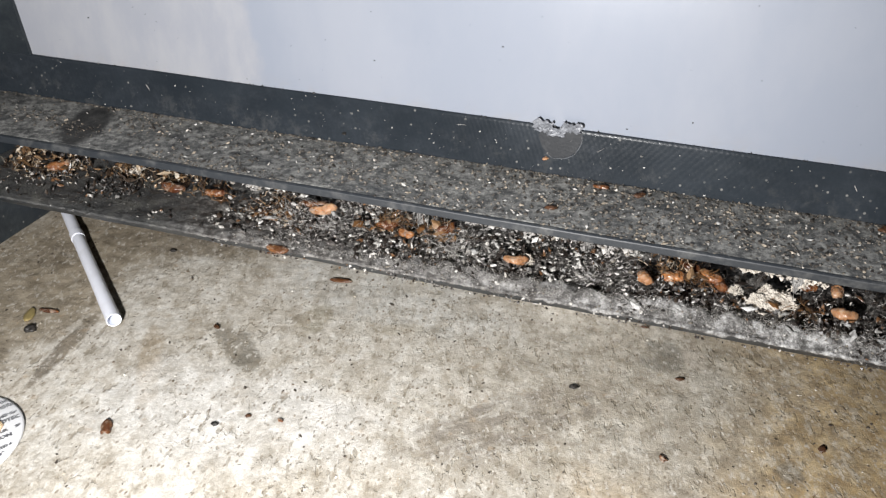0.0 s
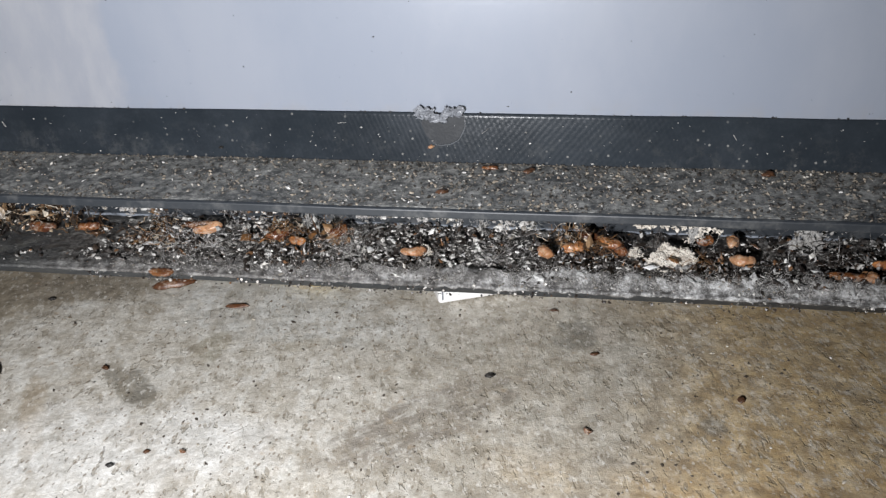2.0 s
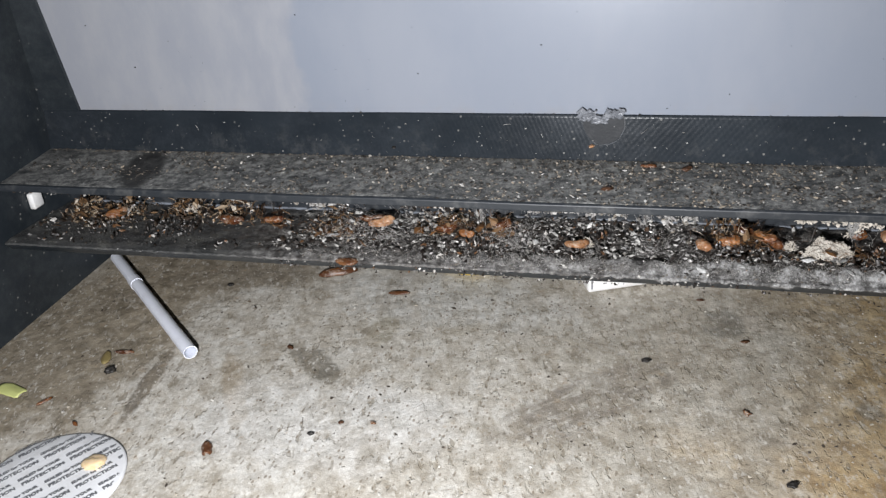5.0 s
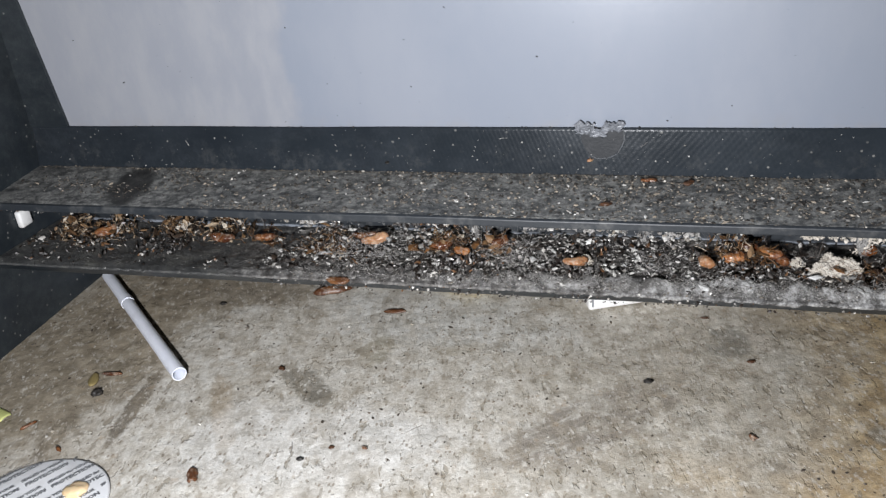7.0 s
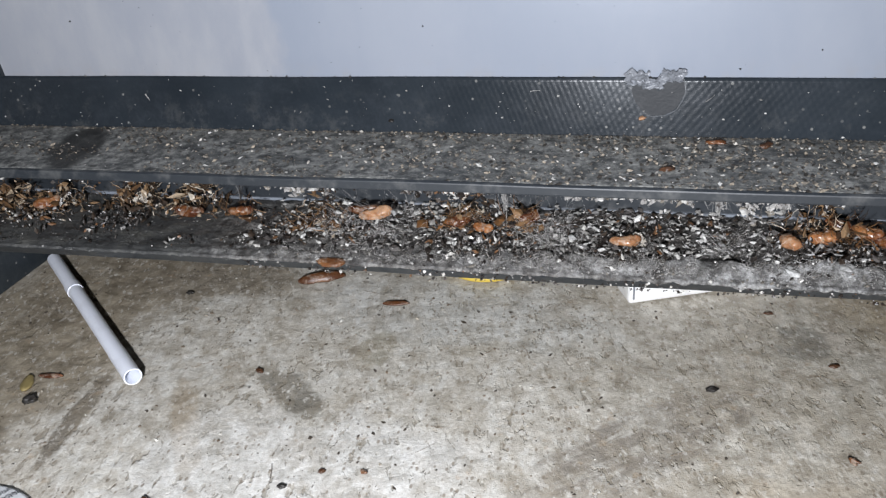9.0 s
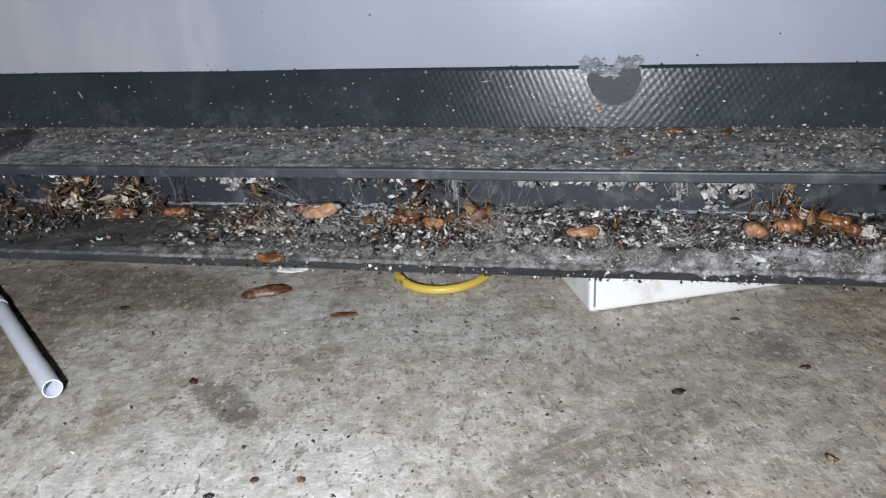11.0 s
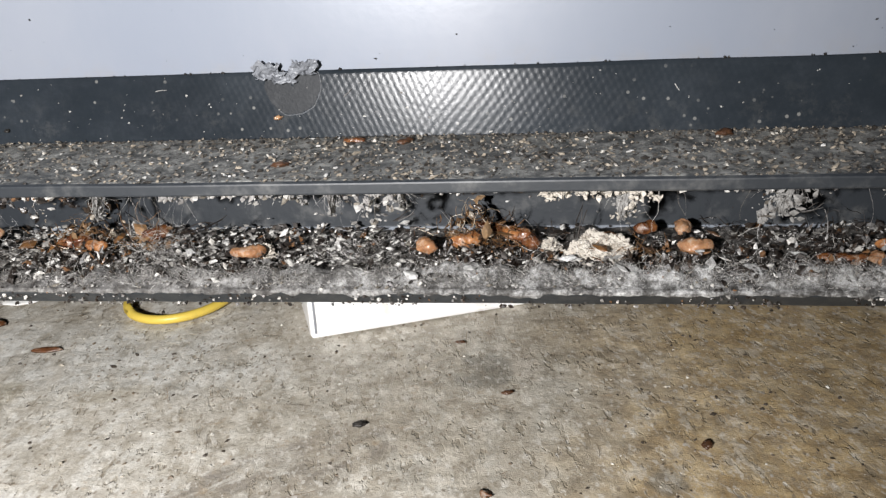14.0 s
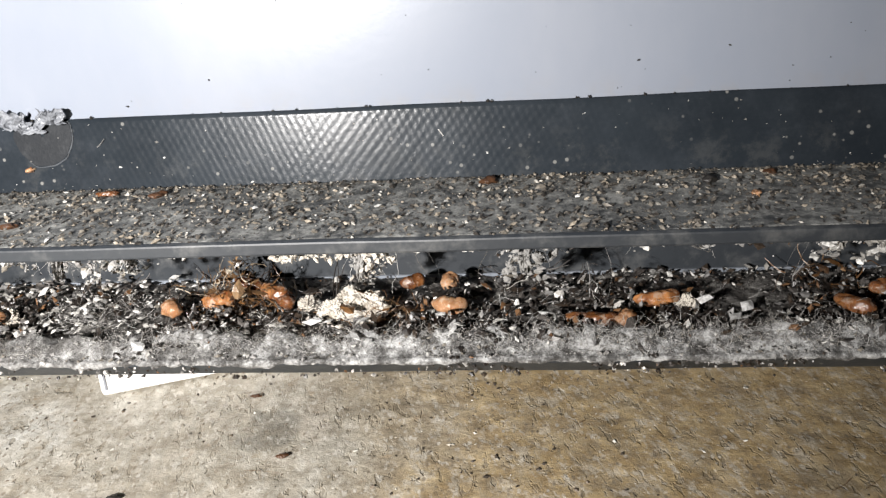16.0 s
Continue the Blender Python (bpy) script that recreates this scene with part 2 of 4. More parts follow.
def panel_paint():
    n = Nodes("grey_panel_paint")
    s = n.node("ShaderNodeSeparateXYZ")
    n.plug(s.inputs[0], n.pos)
    edge = n.math("ADD", s.outputs[0], n.math("MULTIPLY", n.math("SUBTRACT", n.noise(60, 4, 0.6), 0.5), 0.02))
    side = n.band(edge, -0.1225, -0.1165, 1.0, 0.0)
    cloud = n.noise(22, 5, 0.65, n.stretch((1, 1, 0.5)))
    col = n.mix(n.band(cloud, 0.35, 0.7), (0.222, 0.246, 0.293), (0.250, 0.270, 0.312))
    rub = n.math("MULTIPLY", side, n.band(n.noise(55, 6, 0.7, n.stretch((1.4, 1, 0.6))), 0.38, 0.66))
    col = n.mix(n.math("MULTIPLY", side, 0.35), col, (0.29, 0.285, 0.295))
    col = n.mix(n.math("MULTIPLY", rub, 0.22), col, (0.38, 0.375, 0.37))
    grime = n.math("MULTIPLY", n.band(s.outputs[2], 0.0765, 0.084, 1.0, 0.0), n.band(n.noise(140, 5, 0.7), 0.45, 0.7))
    col = n.mix(n.math("MULTIPLY", grime, 0.35), col, (0.25, 0.24, 0.23))
    nor = n.bump(n.noise(420, 3, 0.6), 0.06, 0.0004)
    return n.done(col, n.mix(rub, (0.30,) * 3, (0.5,) * 3), nor)


def crumb_mix(name, stops, rough=0.55):
    """Loose bits, each of its own tone."""
    n = Nodes(name)
    r = n.node("ShaderNodeNewGeometry").outputs["Random Per Island"]
    col = n.ramp(r, stops)
    for node in n.t.nodes:
        if node.type == "VALTORGB":
            node.color_ramp.interpolation = "CONSTANT"
    col = n.mix(n.band(n.noise(1500, 3), 0.35, 0.65, 0, 0.4), col, (0.05, 0.042, 0.034))
    return n.done(col, rough, n.bump(n.noise(1800, 3), 0.4, 0.0003))


def husk_shell(name, light, dark, rough=0.28):
    n = Nodes(name)
    rnd = n.node("ShaderNodeObjectInfo").outputs["Random"]
    col = n.mix(n.band(n.noise(170, 5, 0.65), 0.40, 0.60), light, dark)
    col = n.mix(n.math("MULTIPLY", rnd, 0.45), col, tuple(0.5 * v for v in dark))
    dust = n.band(n.noise(480, 5, 0.75), 0.50, 0.64)
    col = n.mix(n.math("MULTIPLY", dust, 0.55), col, (0.36, 0.30, 0.24))
    return n.done(col, n.mix(dust, (rough,) * 3, (0.75,) * 3), n.bump(n.noise(520, 5, 0.7), 0.4, 0.0005), Subsurface_Weight=0.15, Subsurface_Radius=(0.002, 0.001, 0.0005))


def plain(name, colour, rough, dirt=0.25, scale=200.0, dirty=(0.12, 0.10, 0.08), relief=0.15, **more):
    n = Nodes(name)
    mask = n.band(n.noise(scale, 5, 0.68), 0.48, 0.72, 0.0, dirt)
    col = n.mix(n.noise(scale * 0.3, 2), tuple(0.93 * v for v in colour), tuple(min(1, 1.05 * v) for v in colour))
    col = n.mix(mask, col, dirty)
    return n.done(col, rough, n.bump(n.noise(scale * 4, 3), relief, 0.0004), **more)


CONCRETE = concrete()
LEDGE = black_metal("dusty_black_metal", 0.95, (0.25, 0.25, 0.235), blotch=(-0.182, 0.236, 0.009, 0.018, 15, 0.35, 140), cover=0.26)
FACE = black_metal("ribbed_black_metal", 0.06, (0.12, 0.13, 0.15), ribbed=True)
RAIL = black_metal("black_metal", 0.14)
LIP = plain("smooth_dark_metal", (0.020, 0.024, 0.029), 0.5, 0.85, 130, (0.082, 0.084, 0.084), 0.2)
TRAY = black_metal("grimy_black_metal", 0.6)
SIDE = black_metal("black_side_metal", 0.13, (0.10, 0.115, 0.11))
PANEL = panel_paint()
WALL = plain("dark_wall_paint", (0.16, 0.16, 0.17), 0.8, 0.4, 8.0)
DARK_BITS = crumb_mix("dark_crumbs", [(0.0, (0.012, 0.009, 0.008)), (0.42, (0.035, 0.024, 0.017)), (0.62, (0.085, 0.078, 0.074)), (0.78, (0.24, 0.235, 0.23)), (0.89, (0.17, 0.085, 0.038)), (0.94, (0.60, 0.58, 0.54))], 0.35)
LEDGE_BITS = crumb_mix("ledge_crumbs", [(0.0, (0.03, 0.026, 0.022)), (0.28, (0.085, 0.075, 0.063)), (0.54, (0.19, 0.168, 0.138)), (0.80, (0.35, 0.30, 0.235)), (0.965, (0.58, 0.55, 0.49))])
PALE_BITS = crumb_mix("pale_crumbs", [(0.0, (0.30, 0.29, 0.27)), (0.4, (0.55, 0.54, 0.51)), (0.75, (0.76, 0.75, 0.72))], 0.16)
GRIT = crumb_mix("floor_grit", [(0.0, (0.05, 0.038, 0.028)), (0.4, (0.17, 0.13, 0.09)), (0.65, (0.42, 0.38, 0.31)), (0.85, (0.66, 0.64, 0.58))])
CRUMB = plain("dark_brown_crumb", (0.075, 0.034, 0.016), 0.4, 0.6, 500, (0.02, 0.012, 0.008), 0.5)
BLACK_BITS = plain("black_specks", (0.02, 0.018, 0.016), 0.5, 0.2, 600)
LINT = crumb_mix("grey_lint", [(0.0, (0.30, 0.29, 0.28)), (0.5, (0.46, 0.45, 0.43)), (0.8, (0.20, 0.18, 0.15))], 0.8)
FIBRE = crumb_mix("brown_fibre", [(0.0, (0.17, 0.08, 0.028)), (0.35, (0.23, 0.13, 0.06)), (0.62, (0.065, 0.034, 0.018)), (0.88, (0.48, 0.40, 0.30))], 0.3)
TWIG = crumb_mix("curled_twigs", [(0.0, (0.035, 0.022, 0.014)), (0.34, (0.12, 0.065, 0.03)), (0.55, (0.24, 0.15, 0.08)), (0.74, (0.40, 0.31, 0.215)), (0.9, (0.60, 0.53, 0.43))], 0.25)
WISP = crumb_mix("white_wisps", [(0.0, (0.55, 0.55, 0.54)), (0.6, (0.72, 0.72, 0.71))], 0.4)
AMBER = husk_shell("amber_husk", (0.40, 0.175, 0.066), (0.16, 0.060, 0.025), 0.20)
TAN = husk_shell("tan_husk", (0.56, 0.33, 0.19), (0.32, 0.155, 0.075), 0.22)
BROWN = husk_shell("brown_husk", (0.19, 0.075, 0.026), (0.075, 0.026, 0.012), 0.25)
STRAW = plain("white_straw_plastic", (0.82, 0.85, 0.93), 0.32, 0.12, 120, (0.35, 0.32, 0.28), 0.05, Subsurface_Weight=0.2, Subsurface_Radius=(0.003, 0.003, 0.003))
SEAL_MAT = plain("seal_liner", (0.76, 0.77, 0.78), 0.45, 0.25, 150, (0.40, 0.38, 0.34), 0.1)
INK = plain("grey_ink", (0.15, 0.155, 0.165), 0.6, 0.3, 300, (0.4, 0.4, 0.4), 0.05)
WAX = plain("tan_residue", (0.72, 0.55, 0.34), 0.35, 0.3, 250, (0.5, 0.33, 0.16), 0.3, Subsurface_Weight=0.2, Subsurface_Radius=(0.003, 0.002, 0.001))
WHITE = plain("white_plastic", (0.80, 0.80, 0.79), 0.4, 0.5, 90, (0.45, 0.40, 0.33), 0.1)
YELLOW = plain("yellow_cable_jacket", (0.60, 0.44, 0.075), 0.4, 0.5, 160, (0.28, 0.21, 0.08), 0.12)
LEAF = plain("yellow_green_scrap", (0.55, 0.58, 0.22), 0.5, 0.3, 180, (0.30, 0.32, 0.08), 0.2)
OLIVE = plain("olive_scrap", (0.26, 0.205, 0.085), 0.5, 0.6, 220, (0.12, 0.09, 0.04), 0.2)
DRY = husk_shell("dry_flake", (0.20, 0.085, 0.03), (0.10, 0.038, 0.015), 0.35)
GLUE = plain("torn_grey_tape", (0.21, 0.22, 0.24), 0.4, 0.5, 260, (0.06, 0.06, 0.065), 0.5)
SEAM = plain("pale_seam", (0.20, 0.22, 0.25), 0.35, 0.8, 150, (0.03, 0.03, 0.03), 0.2)
GLUE_FILM = plain("dull_glue_film", (0.012, 0.014, 0.017), 0.5, 0.5, 320, (0.035, 0.037, 0.04), 0.15, Specular_IOR_Level=0.2)
RESIDUE = black_metal("tape_residue", 0.45, (0.09, 0.10, 0.115))
CHALK = plain("white_crust", (0.53, 0.49, 0.43), 0.6, 1.0, 420, (0.13, 0.10, 0.07), 0.9)


FELT = plain("felted_dust", (0.27, 0.265, 0.255), 0.85, 1.0, 520, (0.055, 0.046, 0.04), 0.9)


def dust_bed():
    n = Nodes("dust_bed")
    s = n.node("ShaderNodeSeparateXYZ")
    n.plug(s.inputs[0], n.pos)
    col = n.ramp(n.noise(240, 6, 0.75), [(0.37, (0.013, 0.011, 0.010)), (0.47, (0.055, 0.050, 0.046)), (0.57, (0.155, 0.148, 0.138)), (0.69, (0.38, 0.37, 0.35))])
    # grey felted mould along the front lip, thicker towards one end
    lip = n.band(n.math("ADD", s.outputs[1], n.math("MULTIPLY", n.math("SUBTRACT", n.noise(110, 5, 0.7), 0.5), 0.012)), 0.2180, 0.2250, 1.0, 0.0)
    more = n.band(s.outputs[0], -0.06, 0.09, 0.2, 0.95)
    felt = n.ramp(n.noise(260, 7, 0.78), [(0.36, (0.022, 0.02, 0.018)), (0.46, (0.10, 0.098, 0.095)), (0.55, (0.34, 0.34, 0.335)), (0.66, (0.66, 0.665, 0.66))])
    col = n.mix(n.math("MULTIPLY", lip, more), col, felt)
    bare = n.band(n.math("ADD", s.outputs[0], n.math("MULTIPLY", n.math("SUBTRACT", n.noise(50, 4, 0.6), 0.5), 0.06)), -0.150, -0.112, 0.9, 0.0)
    col = n.mix(bare, col, n.ramp(n.noise(110, 6, 0.7), [(0.36, (0.022, 0.024, 0.025)), (0.5, (0.058, 0.06, 0.06)), (0.66, (0.115, 0.115, 0.105))]))
    # sparkle of the debris, painted into the colour as pale dots
    glint = n.band(n.cells(420), 0.10, 0.18, 1.0, 0.0)
    col = n.mix(n.math("MULTIPLY", n.math("MULTIPLY", glint, n.band(n.noise(90, 3), 0.45, 0.6)), 0.7), col, (0.62, 0.61, 0.58))
    return n.done(col, n.band(n.noise(300, 3), 0.35, 0.65, 0.35, 0.9), n.bump(n.noise(700, 5, 0.75), 0.8, 0.0009))


BED = dust_bed()


# ---- building blocks ----
def mesh_of(name, verts, faces, material, smooth=True):
    me = bpy.data.meshes.new(name)
    me.from_pydata([tuple(v) for v in verts], [], faces)
    me.materials.append(material)
    me.polygons.foreach_set("use_smooth", [smooth] * len(me.polygons))
    me.update()
    return me


def thing(name, label, category, kind="", group="", at=(0, 0, 0)):
    ob = new(name)
    ob.empty_display_size = 0.01
    ob.location = at
    return tagged(ob, label, category, group, kind)


def under(ob, parent, label=""):
    ob.parent = parent
    ob.matrix_parent_inverse = Matrix.Translation(parent.location).inverted() if parent.parent is None else parent.matrix_parent_inverse.copy()
    return tagged(ob, label)


def part(name, bm, material, parent=None, label="", smooth=True):
    me = bpy.data.meshes.new(name)
    bm.to_mesh(me)
    bm.free()
    me.materials.append(material)
    me.polygons.foreach_set("use_smooth", [smooth] * len(me.polygons))
    ob = new(name, me)
    return under(ob, parent, label) if parent else tagged(ob, label)


def profile(name, pts, x0, x1, material, parent, label="", step=0.01, wobble=0.0002, round_off=0.0006):
    """A bar drawn along x from a closed outline of (y, z) points, with softened edges."""
    out = []
    for i, p in enumerate(pts):
        a, c, b = Vector(pts[i - 1]), Vector(p), Vector(pts[(i + 1) % len(pts)])
        r = min(round_off, 0.3 * (a - c).length, 0.3 * (b - c).length)
        p0, p1 = c + (a - c).normalized() * r, c + (b - c).normalized() * r
        out += [p0, (p0 + p1) / 4 + c / 2, p1]
    n, k = max(2, int((x1 - x0) / step) + 1), len(out)
    verts, faces = [], []
    for i in range(n):
        x = x0 + (x1 - x0) * i / (n - 1)
        w = wobble * noise.noise((x * 30, 1.7, len(pts)))
        verts += [(x, p[0] + w, p[1] + w) for p in out]
    for i in range(n - 1):
        faces += [(i * k + j, (i + 1) * k + j, (i + 1) * k + (j + 1) % k, i * k + (j + 1) % k) for j in range(k)]
    faces += [tuple(range(k)), tuple(range((n - 1) * k, n * k))[::-1]]
    me = mesh_of(name, verts, faces, material, False)
    bm = bmesh.new()
    bm.from_mesh(me)
    bmesh.ops.recalc_face_normals(bm, faces=bm.faces)
    bm.to_mesh(me)
    bm.free()
    ob = new(name, me)
    return under(ob, parent, label)


def box_mesh(lo, hi, bevel=0.0):
    bm = bmesh.new()
    bmesh.ops.create_cube(bm, size=1.0)
    for v in bm.verts:
        v.co = Vector([lo[i] + (hi[i] - lo[i]) * (v.co[i] + 0.5) for i in range(3)])
    if bevel:
        bmesh.ops.bevel(bm, geom=bm.edges[:], offset=bevel, segments=2, affect="EDGES", profile=0.5)
    return bm


def tube(points, radii, sides=10, closed_ends=True):
    """Verts and faces of a tube along points."""
    verts, faces = [], []
    pts = [Vector(p) for p in points]
    for i, p in enumerate(pts):
        d = (pts[min(i + 1, len(pts) - 1)] - pts[max(i - 1, 0)]).normalized()
        a = d.orthogonal().normalized()
        if i and abs(a.dot(last)) < 0.98:
            a = (last - d * last.dot(d)).normalized()
        last = a
        b = d.cross(a)
        r = radii[i] if isinstance(radii, (list, tuple)) else radii
        verts += [p + r * (a * math.cos(2 * math.pi * j / sides) + b * math.sin(2 * math.pi * j / sides)) for j in range(sides)]
    for i in range(len(pts) - 1):
        faces += [(i * sides + j, i * sides + (j + 1) % sides, (i + 1) * sides + (j + 1) % sides, (i + 1) * sides + j) for j in range(sides)]
    if closed_ends:
        faces += [tuple(range(sides))[::-1], tuple(range((len(pts) - 1) * sides, len(pts) * sides))]
    return verts, faces


class Heap:
    """Many loose bits gathered into one mesh."""

    def __init__(self, seed, tip=0.5):
        self.v, self.f, self.r, self.tip = [], [], random.Random(seed), tip

    def bit(self, at, size, flat=0.7, long=1.0):
        r = self.r
        t = (1 + 5 ** 0.5) / 2
        turn = Euler((r.uniform(-self.tip, self.tip), r.uniform(-self.tip, self.tip), r.uniform(0, 6.28))).to_matrix()
        base = len(self.v)
        s = Vector((size * long, size, size * flat))
        for v in ((1, 0, 0), (-1, 0, 0), (0, 1, 0), (0, -1, 0), (0, 0, 1), (0, 0, -1), (0.6, 0.6, 0.5), (-0.6, 0.5, -0.5)):
            q = Vector([v[i] * s[i] * r.uniform(0.6, 1.15) for i in range(3)])
            self.v.append(tuple(Vector(at) + turn @ q))
        for f in ((4, 6, 2), (4, 0, 6), (6, 0, 2), (4, 2, 1), (4, 1, 3), (4, 3, 0), (5, 2, 0), (5, 0, 3), (5, 3, 1), (5, 1, 7), (7, 1, 2), (5, 7, 2)):
            self.f.append(tuple(base + i for i in f))

    def hair(self, at, way, length, radius, bend=0.5, n=5):
        r = self.r
        p, d = Vector(at), Vector(way).normalized()
        pts = [p]
        for _ in range(n):
            d = (d + Vector((r.uniform(-bend, bend), r.uniform(-bend, bend), r.uniform(-bend, bend))) * 0.6).normalized()
            p = p + d * length / n
            pts.append(p)
        v, f = tube(pts, [radius * (1 - 0.5 * i / n) for i in range(n + 1)], 3, False)
        base = len(self.v)
        self.v += [tuple(q) for q in v]
        self.f += [tuple(base + i for i in q) for q in f]

    def flake(self, at, size, thick=0.12):
        self.bit(at, size, thick, self.r.uniform(1.0, 1.7))

    def make(self, name, material, label, category, kind="stuff", parent=None):
        ob = new(name, mesh_of(name, self.v, self.f, material, False))
        return under(ob, parent, label) if parent else tagged(ob, label, category, "", kind)


# ---- setting ----
X0, X1 = -0.235, 0.62


def ground_height(x, y):
    edge = min(1.0, max(0.0, (0.30 - abs(x)) / 0.04)) * min(1.0, max(0.0, (y - 0.06) / 0.04)) * min(1.0, max(0.0, (0.34 - y) / 0.03))
    h = 0.0004 * noise.noise((x * 25, y * 25, 0)) + 0.00012 * noise.noise((x * 130, y * 130, 3)) + 0.00022 * noise.noise((x * 420, y * 420, 7))
    return edge * (h - 0.0004)


def ground():
    xs = [-3, -1.5, -0.8, -0.45] + [-0.30 + 0.0013 * i for i in range(462)] + [0.45, 0.8, 1.5, 3]
    ys = [-3, -1.5, -0.6, -0.2] + [0.06 + 0.0013 * i for i in range(216)] + [0.45, 0.9, 1.4]
    verts = [(x, y, ground_height(x, y)) for y in ys for x in xs]
    w = len(xs)
    faces = [(j * w + i, j * w + i + 1, (j + 1) * w + i + 1, (j + 1) * w + i) for j in range(len(ys) - 1) for i in range(w - 1)]
    tagged(new("floor", mesh_of("floor", verts, faces, CONCRETE)), "rough stained concrete floor with brown soil marks", "floor", kind="structure")


ground()
for nm, lo, hi in (("wall_south", (-3, -3.1, 0.0), (3, -3.0, 2.4)), ("wall_west", (-3.1, -3.0, 0.0), (-3.0, 1.4, 2.4)),
                   ("wall_east", (3.0, -3.0, 0.0), (3.1, 1.4, 2.4)), ("wall_north", (-3, 1.4, 0.0), (3, 1.5, 2.4)), ("ceiling", (-3.1, -3.1, 2.4), (3.1, 1.5, 2.5))):
    tagged(part(nm, box_mesh(lo, hi), WALL, smooth=False), "plain dark painted " + ("ceiling" if nm == "ceiling" else "wall"), "ceiling" if nm == "ceiling" else "wall", kind="structure")

# ---- the cabinet: bottom rail, ledge, tray, side, panel ----
cabinet = thing("cabinet", "black metal cabinet frame with grey panel over concrete floor", "cabinet", at=(0, 0.26, 0))
profile("panel", [(0.2550, 0.0768), (0.2550, 0.90), (0.2750, 0.90), (0.2750, 0.0768)], X0, X1, PANEL, cabinet, "pale blue-grey painted panel, rubbed at one end", 0.05, 0.0, 0.0003)
profile("face_rail", [(0.2516, 0.0608), (0.2542, 0.0765), (0.2546, 0.0774), (0.2756, 0.0766), (0.2756, 0.0608)], X0, X1, FACE, cabinet, "black ribbed rail face with tape residue", 0.004)
profile("ledge_lip", [(0.2176, 0.0568), (0.2176, 0.0594), (0.2189, 0.0597), (0.2189, 0.0566)], X0, X1, LIP, cabinet, "smooth dark front lip", 0.01)
profile("ledge", [(0.2190, 0.0595), (0.2514, 0.0612), (0.2760, 0.0606), (0.2760, 0.0572), (0.2190, 0.0569)], X0, X1, LEDGE, cabinet, "dusty black ledge strewn with crumbs", 0.004)
profile("riser", [(0.2553, 0.0335), (0.2553, 0.0570), (0.2760, 0.0570), (0.2760, 0.0335)], X0, X1, LIP, cabinet, "", 0.02)
profile("tray_lip", [(0.2120, 0.0364), (0.2121, 0.0373), (0.2135, 0.0374), (0.2165, 0.0352), (0.2165, 0.0330), (0.2146, 0.0331)], X0, X1, RAIL, cabinet, "smooth dark front lip", 0.006)
profile("tray", [(0.2166, 0.0370), (0.2552, 0.0356), (0.2770, 0.0352), (0.2770, 0.0330), (0.2166, 0.0330)], X0, X1, TRAY, cabinet, "grimy black lower channel full of debris", 0.004)
part("seam_strip", box_mesh((X0 + 0.002, 0.2546, 0.0350), (X1, 0.2552, 0.0367)), SEAM, cabinet, "thin pale sealing line", False)


def side_post():
    bm = bmesh.new()
    low, high = (X0, -0.2177, 0.0774), (X0, -0.2300, 0.1700)
    rows = []
    for a, b, z, back in ((*low, 0.2546), (*high, 0.2546), (X0, -0.2300, 0.90, 0.2546)):
        rows.append([bm.verts.new(p) for p in ((a, 0.2535, z), (b, 0.2535, z), (b, 0.2552, z), (a, 0.2552, z))])
    for lo, hi in zip(rows, rows[1:]):
        for j in range(4):
            bm.faces.new((lo[j], lo[(j + 1) % 4], hi[(j + 1) % 4], hi[j]))
    bm.faces.new(rows[0][::-1]), bm.faces.new(rows[-1])
    bmesh.ops.recalc_face_normals(bm, faces=bm.faces)
    part("jamb", bm, SIDE, cabinet, "black upright beside the panel", False)
    part("side_plate", box_mesh((X0 - 0.02, 0.02, 0.0), (X0, 0.2760, 0.90), 0.0006), SIDE, cabinet, "dusty black side plate", False)


side_post()

# ---- things on the floor ----
def straw():
    ob = thing("straw", "white plastic drinking straw lying on the concrete", "straw", at=(-0.155, 0.199, 0))
    tip, far = Vector((-0.1540, 0.1972, 0.0029)), Vector((-0.2300, 0.2655, 0.0029))
    d = (far - tip).normalized()

    def hollow(name, s0, s1, r0, r1, label=""):
        ring = [(s0, r0 * 0.88), (s0, r0), (s0 + 0.0008, r0), (s1, r1), (s1, r1 * 0.88), (s0 + 0.0008, r0 * 0.88)]
        f = [(i * 28 + j, i * 28 + (j + 1) % 28, (i + 1) * 28 + (j + 1) % 28, (i + 1) * 28 + j) for i in range(len(ring) - 1) for j in range(28)]
        a = d.orthogonal().normalized()
        b = d.cross(a)
        v = [tip + d * s + r * (a * math.cos(2 * math.pi * j / 28) + b * math.sin(2 * math.pi * j / 28)) for s, r in ring for j in range(28)]
        bm = bmesh.new()
        bm.from_mesh(mesh_of(name, v, f, STRAW))
        last, first = len(ring) - 1, 0
        bm.verts.ensure_lookup_table()
        for j in range(28):
            bm.faces.new((bm.verts[last * 28 + j], bm.verts[last * 28 + (j + 1) % 28], bm.verts[(j + 1) % 28], bm.verts[j]))
        bmesh.ops.recalc_face_normals(bm, faces=bm.faces)
        part(name, bm, STRAW, ob, label, False)

    hollow("tip_sleeve", 0.0, 0.0165, 0.0027, 0.0027)
    hollow("tube", 0.0162, 0.0690, 0.0026, 0.0026)
    hollow("collar", 0.0670, 0.0720, 0.00285, 0.00285, "raised white joint collar")
    hollow("upper_tube", 0.0717, 0.1000, 0.0025, 0.0025)


